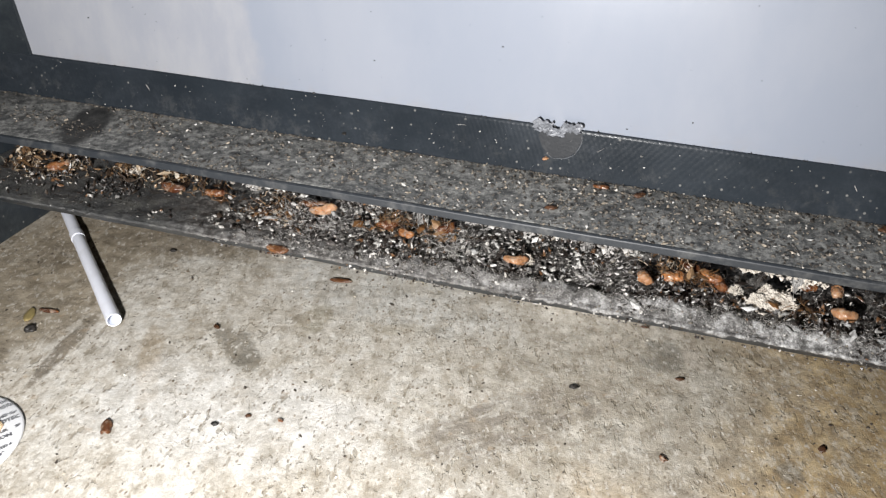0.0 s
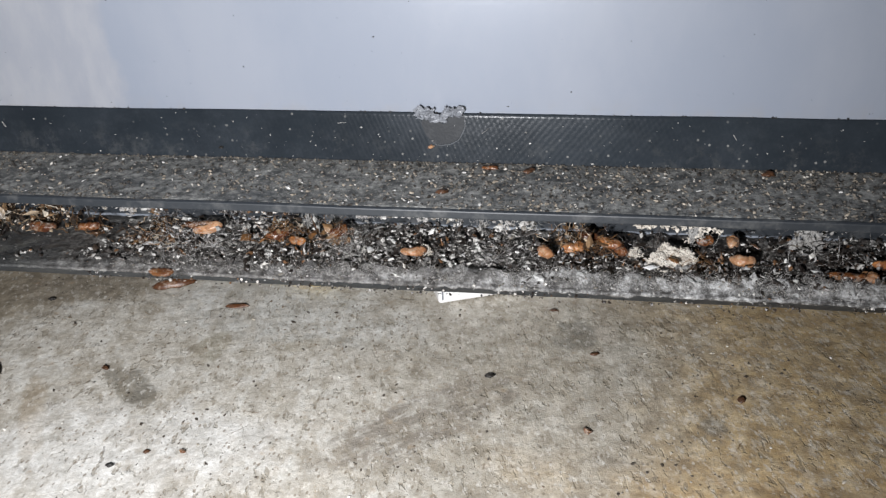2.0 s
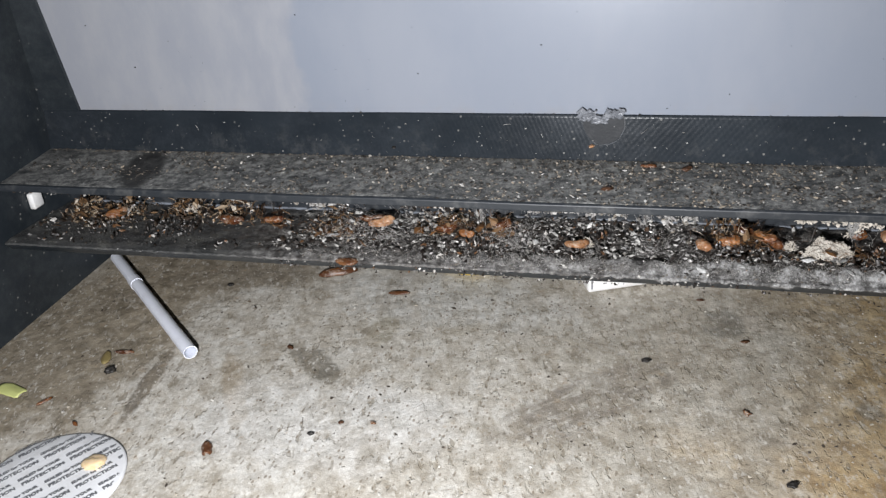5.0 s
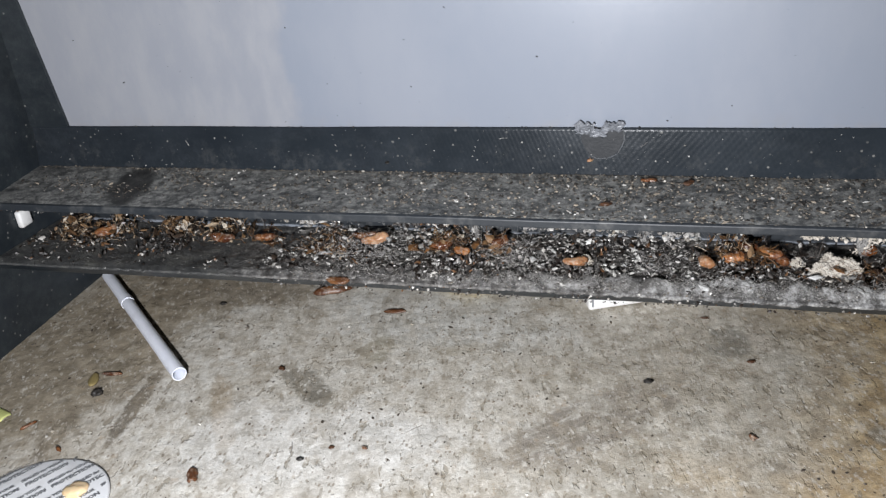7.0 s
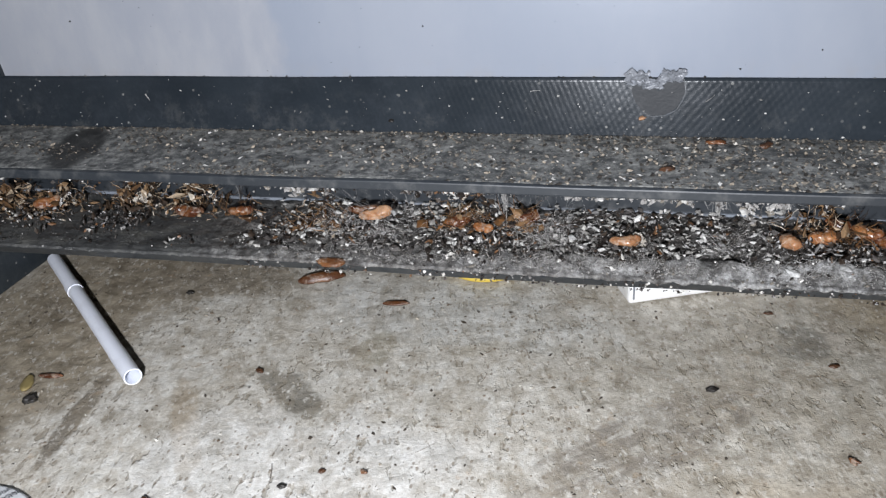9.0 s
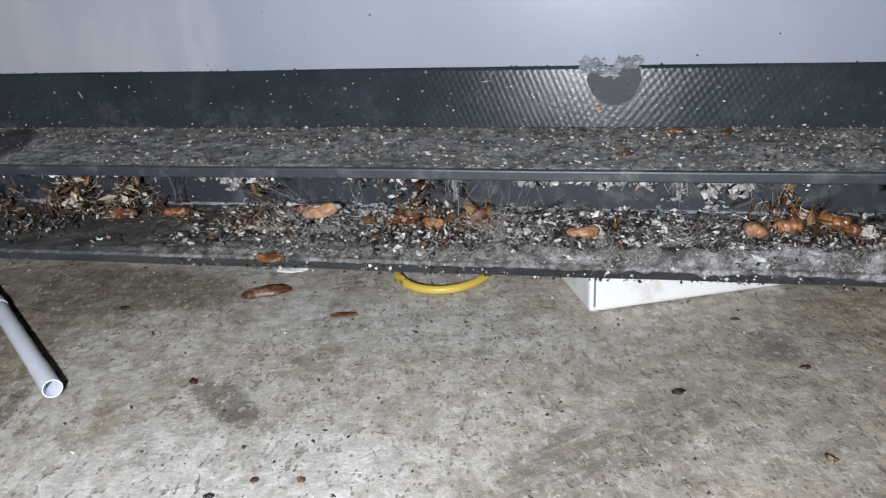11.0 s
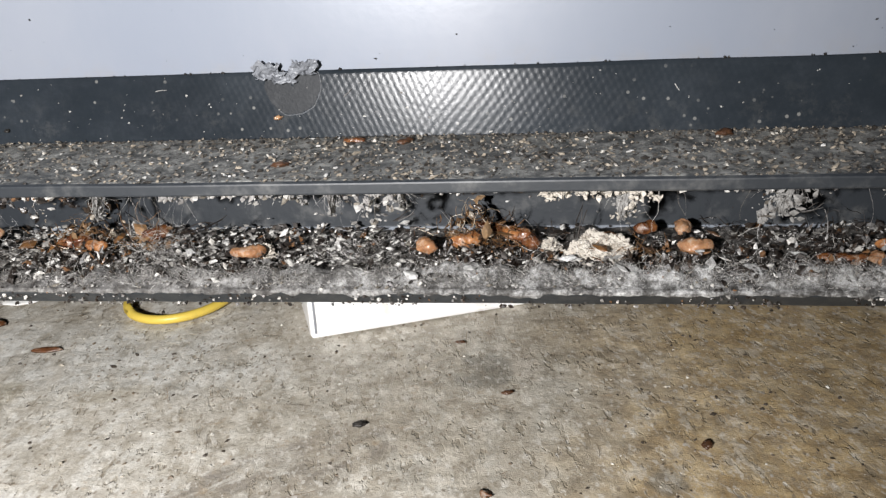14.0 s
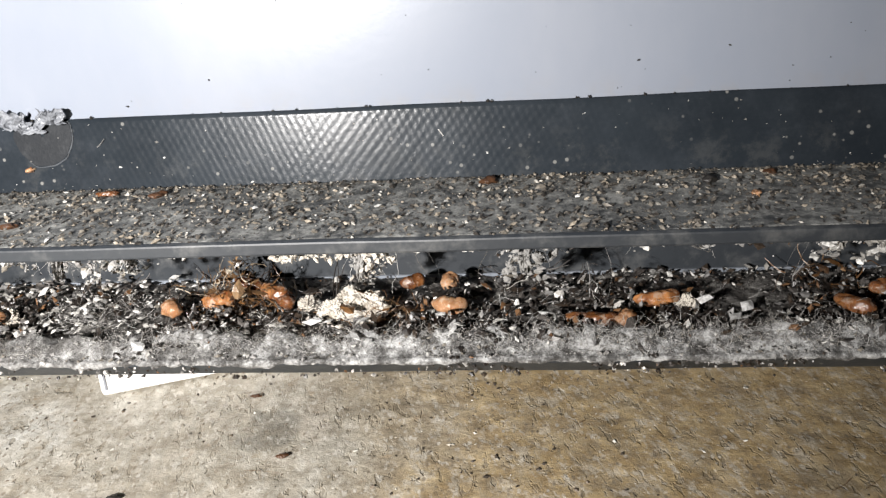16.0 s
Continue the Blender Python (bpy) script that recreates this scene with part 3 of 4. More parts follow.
def seal():
    c, R = Vector((-0.1657, 0.1300, 0.0003)), 0.0222
    ob = thing("bottle_seal", "round pale bottle seal liner with printed words, lying on concrete", "bottle seal", at=c)
    bm = bmesh.new()
    rings = []
    for r, z in ((0.0, 0.0006), (R * 0.6, 0.0006), (R * 0.97, 0.0006), (R, 0.0003), (R, -0.0004)):
        rings.append([bm.verts.new(c + Vector((r * math.cos(a), r * math.sin(a), z + (0.0003 * math.sin(2 * a + 1) if r > 0.01 else 0)))) for a in [2 * math.pi * i / 64 for i in range(64)]] if r else [bm.verts.new(c + Vector((0, 0, z)))])
    for i in range(64):
        bm.faces.new((rings[0][0], rings[1][i], rings[1][(i + 1) % 64]))
        for a, b in zip(rings[1:], rings[2:]):
            bm.faces.new((a[i], b[i], b[(i + 1) % 64], a[(i + 1) % 64]))
    part("liner", bm, SEAL_MAT, ob)
    turn = 57.0
    e = Vector((math.cos(radians(turn)), math.sin(radians(turn)), 0))
    n = Vector((e.y, -e.x, 0))
    start = Vector((-0.1757, 0.1383, 0.0017))

    def words(text, size, at):
        cu = bpy.data.curves.new("words", "FONT")
        cu.body, cu.size, cu.extrude, cu.resolution_u, cu.offset = text, size, 0.00003, 2, 0.00004
        tmp = bpy.data.objects.new("words", cu)
        me = bpy.data.meshes.new_from_object(tmp)
        bpy.data.objects.remove(tmp)
        m = Matrix.Translation(at) @ Matrix.Rotation(radians(turn), 4, "Z")
        bm = bmesh.new()
        bm.from_mesh(me)
        bpy.data.meshes.remove(me)
        bm.transform(m)
        bmesh.ops.delete(bm, geom=[v for v in bm.verts if (v.co - c).xy.length > R * 0.96], context="VERTS")
        if len(bm.faces) > 3:
            part("print_line", bm, INK, ob, "grey printed words", False)
        else:
            bm.free()

    for i in range(-4, 5):
        for j in range(-5, 6):
            p = start + e * (0.0152 * i + 0.0056 * j) + n * (0.0070 * j)
            if (p + e * 0.006 - c).xy.length < R * 1.3:
                words("SEALED for YOUR", 0.00165, p)
                words("PROTECTION", 0.00215, p + n * 0.0028 + e * 0.0002)
    bm = bmesh.new()
    bmesh.ops.create_icosphere(bm, subdivisions=3, radius=1.0)
    for v in bm.verts:
        k = 1 + 0.35 * noise.noise(v.co * 1.6)
        v.co = Vector((v.co.x * 0.0040 * k, v.co.y * 0.0032 * k, max(-0.2, v.co.z) * 0.0016 * k)) + Vector((-0.1560, 0.1385, 0.0013))
    tagged(part("residue_blob", bm, WAX), "tan waxy residue blob stuck on the bottle seal", "residue")


def flat_flake(name, at, length, width, turn, material, label, category, curl=0.0008, pointed=1.0, thick=0.0003, lift=0.0):
    """A thin, curled flake with an uneven outline."""
    r = random.Random(hash((round(at[0] * 1e5), round(at[1] * 1e5))))
    bm = bmesh.new()
    n, k = 10, 4
    grid = {}
    for i in range(n + 1):
        u = i / n
        w = width * 0.5 * (max(0.02, math.sin(math.pi * (0.01 + 0.98 * u))) ** (0.75 * pointed)) * (1 + 0.25 * noise.noise((u * 4, at[0] * 300, at[1] * 300)))
        for j in range(-k, k + 1):
            v = j / k
            z = min(curl, 1.1 * w) * (1 - v * v) + 0.3 * curl * noise.noise((u * 3, v * 2, at[0] * 500))
            grid[i, j] = bm.verts.new(((u - 0.5) * length, v * w, z))
    for i in range(n):
        for j in range(-k, k):
            bm.faces.new((grid[i, j], grid[i + 1, j], grid[i + 1, j + 1], grid[i, j + 1]))
    bmesh.ops.recalc_face_normals(bm, faces=bm.faces)
    g = bmesh.ops.extrude_face_region(bm, geom=bm.faces[:])
    bmesh.ops.translate(bm, verts=[v for v in g["geom"] if isinstance(v, bmesh.types.BMVert)], vec=(0, 0, thick))
    bmesh.ops.recalc_face_normals(bm, faces=bm.faces)
    z = at[2] if len(at) > 2 else 0.0
    bm.transform(pose(at[0], at[1], z + lift, 0, 0, turn))
    return tagged(part(name, bm, material), label, category)


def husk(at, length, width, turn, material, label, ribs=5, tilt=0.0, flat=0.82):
    """A hollow-looking oblong insect husk, shaped as an egg case with a seam and faint ribs."""
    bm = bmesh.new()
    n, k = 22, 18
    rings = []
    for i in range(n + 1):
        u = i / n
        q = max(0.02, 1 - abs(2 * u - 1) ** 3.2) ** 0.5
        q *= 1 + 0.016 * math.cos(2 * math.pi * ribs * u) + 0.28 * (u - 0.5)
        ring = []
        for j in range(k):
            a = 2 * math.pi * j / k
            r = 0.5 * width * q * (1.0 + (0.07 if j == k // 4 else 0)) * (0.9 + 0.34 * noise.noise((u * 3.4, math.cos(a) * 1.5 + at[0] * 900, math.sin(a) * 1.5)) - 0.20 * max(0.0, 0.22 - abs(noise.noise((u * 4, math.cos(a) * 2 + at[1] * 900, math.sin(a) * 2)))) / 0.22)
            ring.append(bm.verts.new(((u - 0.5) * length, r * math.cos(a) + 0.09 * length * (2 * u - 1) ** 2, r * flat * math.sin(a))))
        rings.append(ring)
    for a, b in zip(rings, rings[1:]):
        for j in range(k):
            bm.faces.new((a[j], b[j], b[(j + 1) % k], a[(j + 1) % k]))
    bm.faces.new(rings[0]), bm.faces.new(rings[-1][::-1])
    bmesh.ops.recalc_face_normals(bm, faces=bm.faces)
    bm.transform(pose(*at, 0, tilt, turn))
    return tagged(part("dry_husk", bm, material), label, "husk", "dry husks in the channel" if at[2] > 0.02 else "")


def foot_block():
    """White plastic block on the floor under the rail, one corner to the front."""
    ob = thing("white_block", "scuffed white plastic block under the black rail", "plastic block", at=(-0.012, 0.263, 0))
    bm = box_mesh((0, 0, 0.0), (0.066, 0.034, 0.0315), 0.0012)
    bm.transform(pose(-0.0120, 0.2612, 0, 0, 0, 22.5))
    part("body", bm, WHITE, ob, smooth=False)
    bm = box_mesh((0.0012, -0.0004, 0.002), (0.0018, 0.0002, 0.0300))
    bm.transform(pose(-0.0120, 0.2612, 0, 0, 0, 22.5))
    part("mould_line", bm, GLUE, ob, "grimy mould line", False)
    flat_flake("peeled_tape", (0.027, 0.2765, 0.026), 0.012, 0.006, 20, GLUE, "peeling grey tape scrap on the white block", "tape", 0.001)


def cable():
    pts = []
    for i in range(25):
        a = math.pi * (1.0 + i / 24)
        pts.append((-0.0630 + 0.0170 * math.cos(a), 0.2918 + 0.0212 * math.sin(a), 0.0015))
    pts = [(-0.092, 0.334, 0.0018), (-0.0845, 0.316, 0.0018), (-0.0803, 0.304, 0.0018)] + pts + [(-0.0457, 0.304, 0.0018), (-0.0415, 0.316, 0.0018), (-0.034, 0.334, 0.0018)]
    v, f = tube(pts, 0.00145, 12)
    tagged(new("yellow_cable", mesh_of("yellow_cable", v, f, YELLOW)), "yellow plastic cable looped on concrete under the rail", "cable")


straw()
seal()
foot_block()
cable()
# the first, larger flake is a plain stand-in for a cockroach
flat_flake("brown_flake", (-0.1200, 0.2660), 0.0170, 0.0052, 24, DRY, "dark brown cockroach, built as a curled flake, lying on the concrete", "flake", 0.0024, 0.8, 0.0004)
flat_flake("brown_flake", (-0.0885, 0.2525), 0.0092, 0.0030, 8, DRY, "thin pointed brown flake on the concrete", "flake", 0.0008, 1.6)
flat_flake("red_flake", (-0.1240, 0.1512), 0.0060, 0.0036, 118, DRY, "reddish brown translucent flake on the concrete", "flake", 0.0010, 0.35)
flat_flake("green_scrap", (-0.2120, 0.1695), 0.0120, 0.0058, -15, LEAF, "torn yellow-green leaf scrap on the concrete", "scrap", 0.0006, 0.12)
flat_flake("leaf_scrap", (-0.1880, 0.1930), 0.0085, 0.0040, 115, OLIVE, "dry olive-brown leaf scrap on the concrete", "scrap", 0.0006, 0.7)
flat_flake("leaf_scrap", (-0.1830, 0.1975), 0.0080, 0.0022, 8, BROWN, "dark dry leaf strip on the concrete", "scrap", 0.0005, 0.9)
flat_flake("white_scrap", (-0.1180, 0.2860), 0.0120, 0.0050, 10, WHITE, "white paper scrap under the black rail", "scrap", 0.0006, 0.5)
flat_flake("leaf_scrap", (-0.1950, 0.1655), 0.0060, 0.0014, 60, BROWN, "dark dry leaf strip on the concrete", "scrap", 0.0005, 0.9)
flat_flake("leaf_scrap", (-0.1760, 0.1560), 0.0036, 0.0014, -30, BROWN, "small dry brown leaf scrap on the concrete", "scrap", 0.0008, 0.9)


def crumb(x, y, size, z=0.0, material=CRUMB, label="dark brown crumb on the concrete floor", long=1.5, turn=0.0):
    bm = bmesh.new()
    bmesh.ops.create_icosphere(bm, subdivisions=3, radius=1.0)
    size *= 0.8
    for v in bm.verts:
        k = 1 + 0.55 * noise.noise(v.co * 1.5 + Vector((x * 700, y * 700, 0))) + 0.3 * noise.noise(v.co * 4.0 + Vector((y * 700, x * 700, 0)))
        v.co = Vector((v.co.x * size * long, v.co.y * size, v.co.z * size * 0.6)) * k
    bm.transform(pose(x, y, z + size * 0.35, 0, 0, turn))
    return tagged(part("crumb", bm, material), label, "crumb", "crumbs")


crumb(-0.1815, 0.1856, 0.0021, material=BLACK_BITS, label="round black lump on the concrete floor", long=1.2)
crumb(0.0455, 0.2340, 0.0009, turn=10, long=2.0)
crumb(-0.1190, 0.2090, 0.0011, turn=-30)
crumb(0.0430, 0.1936, 0.0011, material=DRY, label="rusty brown crumb on the concrete floor", turn=-40)
crumb(0.0310, 0.2610, 0.0008, long=2.0)
crumb(0.0900, 0.2135, 0.0013, turn=70)
crumb(0.0115, 0.2180, 0.0013, turn=15, material=BLACK_BITS)
crumb(-0.0851, 0.1701, 0.0008, turn=40)
crumb(-0.0744, 0.1716, 0.0008, material=DRY, label="rusty brown crumb on the concrete floor", turn=-10)
crumb(-0.0931, 0.1634, 0.0009, material=BLACK_BITS, turn=0)
crumb(0.0530, 0.1630, 0.0013, turn=20, material=BLACK_BITS)
crumb(-0.1641, 0.2505, 0.0011, turn=10, material=BLACK_BITS)

grit = Heap(11)
for _ in range(5200):
    x, y = grit.r.uniform(-0.232, 0.21), grit.r.uniform(0.10, 0.30)
    if noise.noise((x * 30, y * 30, 5)) + grit.r.uniform(-0.5, 0.5) > -0.15:
        s = 0.00016 + 0.0005 * grit.r.random() ** 4
        grit.bit((x, y, ground_height(x, y) + s * 0.3), s, 0.6, grit.r.uniform(1, 1.8))
grit.make("floor_grit", GRIT, "loose sand grains and dirt specks on concrete", "grit")

hairs = Heap(12)
for _ in range(70):
    x, y = hairs.r.uniform(-0.23, 0.19), hairs.r.uniform(0.12, 0.29)
    hairs.hair((x, y, 0.0005), (hairs.r.uniform(-1, 1), hairs.r.uniform(-1, 1), 0.02), hairs.r.uniform(0.003, 0.009), 0.00008, 0.35)
for v in range(len(hairs.v)):
    hairs.v[v] = (hairs.v[v][0], hairs.v[v][1], 0.0003 + abs(hairs.v[v][2] - 0.0005) * 0.2)
hairs.make("floor_fibres", FIBRE, "thin dry fibres scattered on concrete", "fibres")


# ---- debris in the channel ----
def bed_height(x, y):
    v = (y - 0.2122) / 0.0428
    n1, n2, n3 = noise.noise((x * 60, y * 90, 1)), noise.noise((x * 190, y * 220, 4)), noise.noise((x * 520, y * 560, 8))
    clear = min(1.0, max(0.15, (x + 0.16) / 0.05))
    ridge = math.exp(-((y - 0.2175 - 0.001 * n1) / 0.0028) ** 2) * min(1.0, max(0.0, (x + 0.10) / 0.12)) * (0.7 + 0.6 * n2)
    h = 0.0005 + clear * (0.0007 * (n1 + 0.6) + 0.0008 * n2 + 0.0006 * n3) + 0.0032 * max(0.0, ridge)
    fade = min(1.0, v / 0.05, (1 - v) / 0.04)
    return 0.0374 - 0.0018 * v + max(-0.0002, h) * max(0.0, fade) - (0.0004 if fade <= 0 else 0)


def bed():
    nx, ny = 640, 46
    verts, faces = [], []
    for i in range(nx + 1):
        x = X0 + 0.0005 + 0.48 * i / nx
        hang = min(1.0, max(0.05, (x + 0.13) / 0.16)) * max(0.0, 0.0002 + 0.0018 * noise.noise((x * 90, 2, 0)) + 0.0012 * noise.noise((x * 310, 5, 0)))
        out = 0.0006 * noise.noise((x * 400, 9, 1)) + 0.0004 * noise.noise((x * 1100, 3, 1))
        verts += [(x, 0.21175 + out + 0.4 * hang, 0.0366 - hang), (x, 0.2115 + out, 0.0370 - 0.4 * hang), (x, 0.2117 + out, 0.0375 + 0.7 * out)]
        for j in range(3, ny + 1):
            y = 0.2124 + 0.0425 * (j - 3) / (ny - 3)
            verts.append((x, y, bed_height(x, y)))
    for i in range(nx):
        for j in range(ny):
            a = i * (ny + 1) + j
            faces.append((a, a + ny + 1, a + ny + 2, a + 1))
    tagged(new("dust_layer", mesh_of("dust_layer", verts, faces, BED)), "matted dust and grey mould lining the channel", "dust", kind="stuff")


bed()

dirt, pale = Heap(21, 0.8), Heap(22, 0.9)
for _ in range(15000):
    x = dirt.r.uniform(-0.233, 0.235)
    y = 0.2132 + 0.041 * dirt.r.random() ** 0.9
    d = 1.25 * noise.noise((x * 45, y * 60, 2)) + 0.8 * noise.noise((x * 14, y * 25, 8)) + 0.10
    if x < -0.105:
        d -= 0.75 * min(1.0, (-0.105 - x) / 0.03)
    if d + dirt.r.uniform(-0.45, 0.45) < 0:
        continue
    s = 0.00016 + 0.0010 * dirt.r.random() ** 4
    h = pale if dirt.r.random() < 0.27 + 0.35 * max(0, noise.noise((x * 70, y * 80, 9))) else dirt
    h.bit((x, y, bed_height(x, y) + s * 0.5 + 0.0008 * dirt.r.random() ** 3), s * (0.75 if h is pale else 1.1), dirt.r.uniform(0.3, 0.9), dirt.r.uniform(1, 2.0))
# bits clinging to the front lip and under the ledge's edge
for _ in range(1500):
    x = dirt.r.uniform(-0.12, 0.235)
    z = 0.0334 + 0.0042 * dirt.r.random()
    if noise.noise((x * 60, 3, z * 200)) > -0.1:
        (pale if dirt.r.random() < 0.1 else dirt).bit((x, 0.2121 + 0.0028 * max(0, (0.0345 - z) / 0.0012) * 0.3 + dirt.r.uniform(-0.0003, 0.0002), z), 0.0002 + 0.0005 * dirt.r.random() ** 3, 0.9)
for _ in range(520):
    x = dirt.r.uniform(-0.23, 0.235)
    if noise.noise((x * 70, 6, 0)) > -0.05:
        z = 0.0567 - 0.0012 * dirt.r.random() ** 2
        (pale if dirt.r.random() < 0.6 else dirt).bit((x, 0.2182 + dirt.r.uniform(0, 0.006), z), 0.0003 + 0.0008 * dirt.r.random() ** 3, 0.9)
for _ in range(160):
    x, z = dirt.r.uniform(-0.23, 0.235), dirt.r.uniform(0.037, 0.056)
    (pale if dirt.r.random() < 0.4 else dirt).bit((x, 0.2552, z), 0.0002 + 0.0005 * dirt.r.random() ** 2, 0.7)
dirt.make("channel_crumbs", DARK_BITS, "dark droppings and crumbs heaped in the channel", "crumbs")
pale.make("pale_crumbs", PALE_BITS, "pale shiny crumbs scattered through the channel", "crumbs")

lint = Heap(23)
for _ in range(5200):
    x = -0.11 + 0.345 * lint.r.random()
    if lint.r.random() > min(1.0, 0.25 + (x + 0.11) / 0.14) or noise.noise((x * 50, 0, 12)) < -0.28:
        continue
    y = 0.2135 + abs(lint.r.gauss(0, 0.0042))
    lint.hair((x, y, bed_height(x, y)), (lint.r.uniform(-1, 1), lint.r.uniform(-0.8, 0.4), lint.r.uniform(0.1, 0.9)), lint.r.uniform(0.0010, 0.0036), lint.r.uniform(0.00003, 0.00006), 1.1)
lint.make("lint", LINT, "grey fuzzy lint matted along the channel lip", "lint")


def clump(x, y, spread, count, seed, material=FIBRE, label="tangle of dry brown fibres and flakes in the channel", tall=0.006, z=None, flakes=10):
    h = Heap(seed)
    base = bed_height(x, y) if z is None else z
    for _ in range(count):
        p = (x + h.r.gauss(0, spread), min(0.2535, max(0.2135, y + h.r.gauss(0, spread * 0.45))), base + abs(h.r.gauss(0, tall * 0.4)))
        h.hair(p, (h.r.uniform(-1, 1), h.r.uniform(-0.7, 0.7), h.r.uniform(-0.2, 0.8)), h.r.uniform(0.0012, 0.0042) if material is WISP else h.r.uniform(0.0022, 0.0065), h.r.uniform(0.00004, 0.00008) if material is LINT else h.r.uniform(0.00002, 0.00005) if material is WISP else h.r.uniform(0.00007, 0.00017), 0.8)
    for _ in range(flakes):
        p = (x + h.r.gauss(0, spread), min(0.2535, max(0.2135, y + h.r.gauss(0, spread * 0.4))), base + abs(h.r.gauss(0, tall * 0.35)))
        h.bit(p, h.r.uniform(0.0007, 0.0019), h.r.uniform(0.2, 0.5), h.r.uniform(1.2, 2.2))
    return h.make("fibre_tangle", material, label, "fibre tangle", kind="")


def fibre_mat(x, y, wide, high, count, seed, label):
    """Curled coarse fibres and flakes piled against the riser, up towards the ledge."""
    h = Heap(seed, 1.2)
    for _ in range(count):
        px, up = h.r.gauss(0, wide), h.r.random() ** 1.3
        p = (x + px * (1 - 0.5 * up), min(0.2530, max(0.2260, y + h.r.gauss(0, 0.0045) + 0.004 * up)), 0.0372 + high * up * max(0.2, 1 - abs(px) / (2.4 * wide)))
        if h.r.random() < 0.62:
            h.hair(p, (h.r.uniform(-1, 1), h.r.uniform(-0.8, 0.5), h.r.uniform(-0.4, 0.8)), h.r.uniform(0.002, 0.007), h.r.uniform(0.00006, 0.00019), 1.1, 7)
        else:
            h.bit(p, h.r.uniform(0.0004, 0.0014), h.r.uniform(0.15, 0.6), h.r.uniform(1.1, 2.6))
    return h.make("fibre_mat", TWIG, label, "fibre mat", kind="")


fibre_mat(-0.214, 0.236, 0.007, 0.011, 210, 31, "heap of curled tan and brown fibres beside the clip")
fibre_mat(-0.196, 0.238, 0.006, 0.009, 150, 32, "rusty brown curled fibres heaped against the riser")
fibre_mat(-0.169, 0.242, 0.007, 0.016, 260, 33, "tall tangle of pale tan fibres under the ledge")
fibre_mat(-0.149, 0.243, 0.006, 0.016, 190, 133, "dark and tan curled fibres hanging under the ledge")
fibre_mat(-0.106, 0.240, 0.004, 0.014, 60, 134, "tuft of curled brown fibres under the ledge")
fibre_mat(-0.060, 0.240, 0.004, 0.011, 90, 135, "golden brown fibre knot in the channel")
# shed insect skins, built from curled fibres and flakes
fibre_mat(0.0385, 0.239, 0.006, 0.011, 130, 136, "spiky amber shed insect skins, built of fibres, on the husks")
clump(-0.131, 0.237, 0.005, 26, 34, flakes=6)
clump(-0.104, 0.231, 0.008, 80, 35, flakes=18, label="tangle of pale and brown fibres in the channel")
clump(-0.060, 0.235, 0.006, 50, 36, flakes=14)
clump(-0.040, 0.238, 0.005, 45, 37, tall=0.009)
clump(0.039, 0.236, 0.006, 120, 38, tall=0.009, flakes=26)
clump(0.073, 0.228, 0.005, 30, 39, flakes=8)
clump(0.057, 0.234, 0.003, 20, 40, flakes=6, material=DARK_BITS, label="dark twiggy debris in the channel")
clump(0.118, 0.233, 0.003, 30, 41, tall=0.010, material=DARK_BITS, label="dark twiggy debris in the channel")
clump(0.014, 0.232, 0.004, 26, 42, material=LINT, label="tuft of grey fibres in the channel", flakes=2)
clump(-0.035, 0.226, 0.006, 70, 43, material=LINT, label="tuft of grey fibres in the channel", tall=0.008, flakes=2)
clump(-0.088, 0.226, 0.007, 70, 44, material=LINT, label="tuft of grey fibres in the channel", flakes=2)
clump(0.166, 0.240, 0.005, 30, 45, tall=0.010, label="dark brown fibres against the riser")
clump(0.100, 0.243, 0.010, 20, 46, material=DARK_BITS, label="dark twiggy debris in the channel")

FZ = "wispy white fuzz clinging to the channel debris"
clump(-0.098, 0.231, 0.007, 95, 47, material=WISP, label=FZ, tall=0.008, flakes=3)
clump(-0.080, 0.230, 0.006, 80, 48, material=WISP, label=FZ, tall=0.010, flakes=2)
clump(-0.034, 0.229, 0.006, 85, 49, material=WISP, label=FZ, tall=0.011, flakes=2)
clump(-0.056, 0.238, 0.004, 30, 50, material=WISP, label=FZ, tall=0.009, flakes=3)
clump(0.012, 0.226, 0.007, 75, 151, material=WISP, label=FZ, tall=0.009, flakes=2)
clump(0.062, 0.221, 0.012, 67, 152, material=WISP, label=FZ, tall=0.006, flakes=8)
clump(0.098, 0.220, 0.012, 67, 153, material=WISP, label=FZ, tall=0.006, flakes=8)
clump(0.145, 0.221, 0.014, 67, 154, material=WISP, label=FZ, tall=0.006, flakes=10)
clump(0.028, 0.220, 0.010, 44, 155, material=WISP, label=FZ, tall=0.006, flakes=4)

# these husks are cockroach egg cases and bits of shed skin
AM, TN, BR = "glossy amber dry insect husk lying in the channel", "pale tan dry insect husk lying in the channel", "dark brown dry insect husk lying in the channel"
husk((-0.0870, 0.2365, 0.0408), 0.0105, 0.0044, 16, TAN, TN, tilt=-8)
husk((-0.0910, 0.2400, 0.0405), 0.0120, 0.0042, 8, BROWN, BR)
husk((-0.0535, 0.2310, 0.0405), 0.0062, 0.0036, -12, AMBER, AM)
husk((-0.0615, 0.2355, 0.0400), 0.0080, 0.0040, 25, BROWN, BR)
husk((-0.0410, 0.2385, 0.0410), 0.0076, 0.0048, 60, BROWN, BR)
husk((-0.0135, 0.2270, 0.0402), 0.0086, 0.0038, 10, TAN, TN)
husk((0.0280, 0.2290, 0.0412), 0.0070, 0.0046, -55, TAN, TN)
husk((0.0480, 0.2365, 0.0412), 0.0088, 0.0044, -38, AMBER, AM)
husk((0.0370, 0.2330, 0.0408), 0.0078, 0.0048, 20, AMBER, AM)
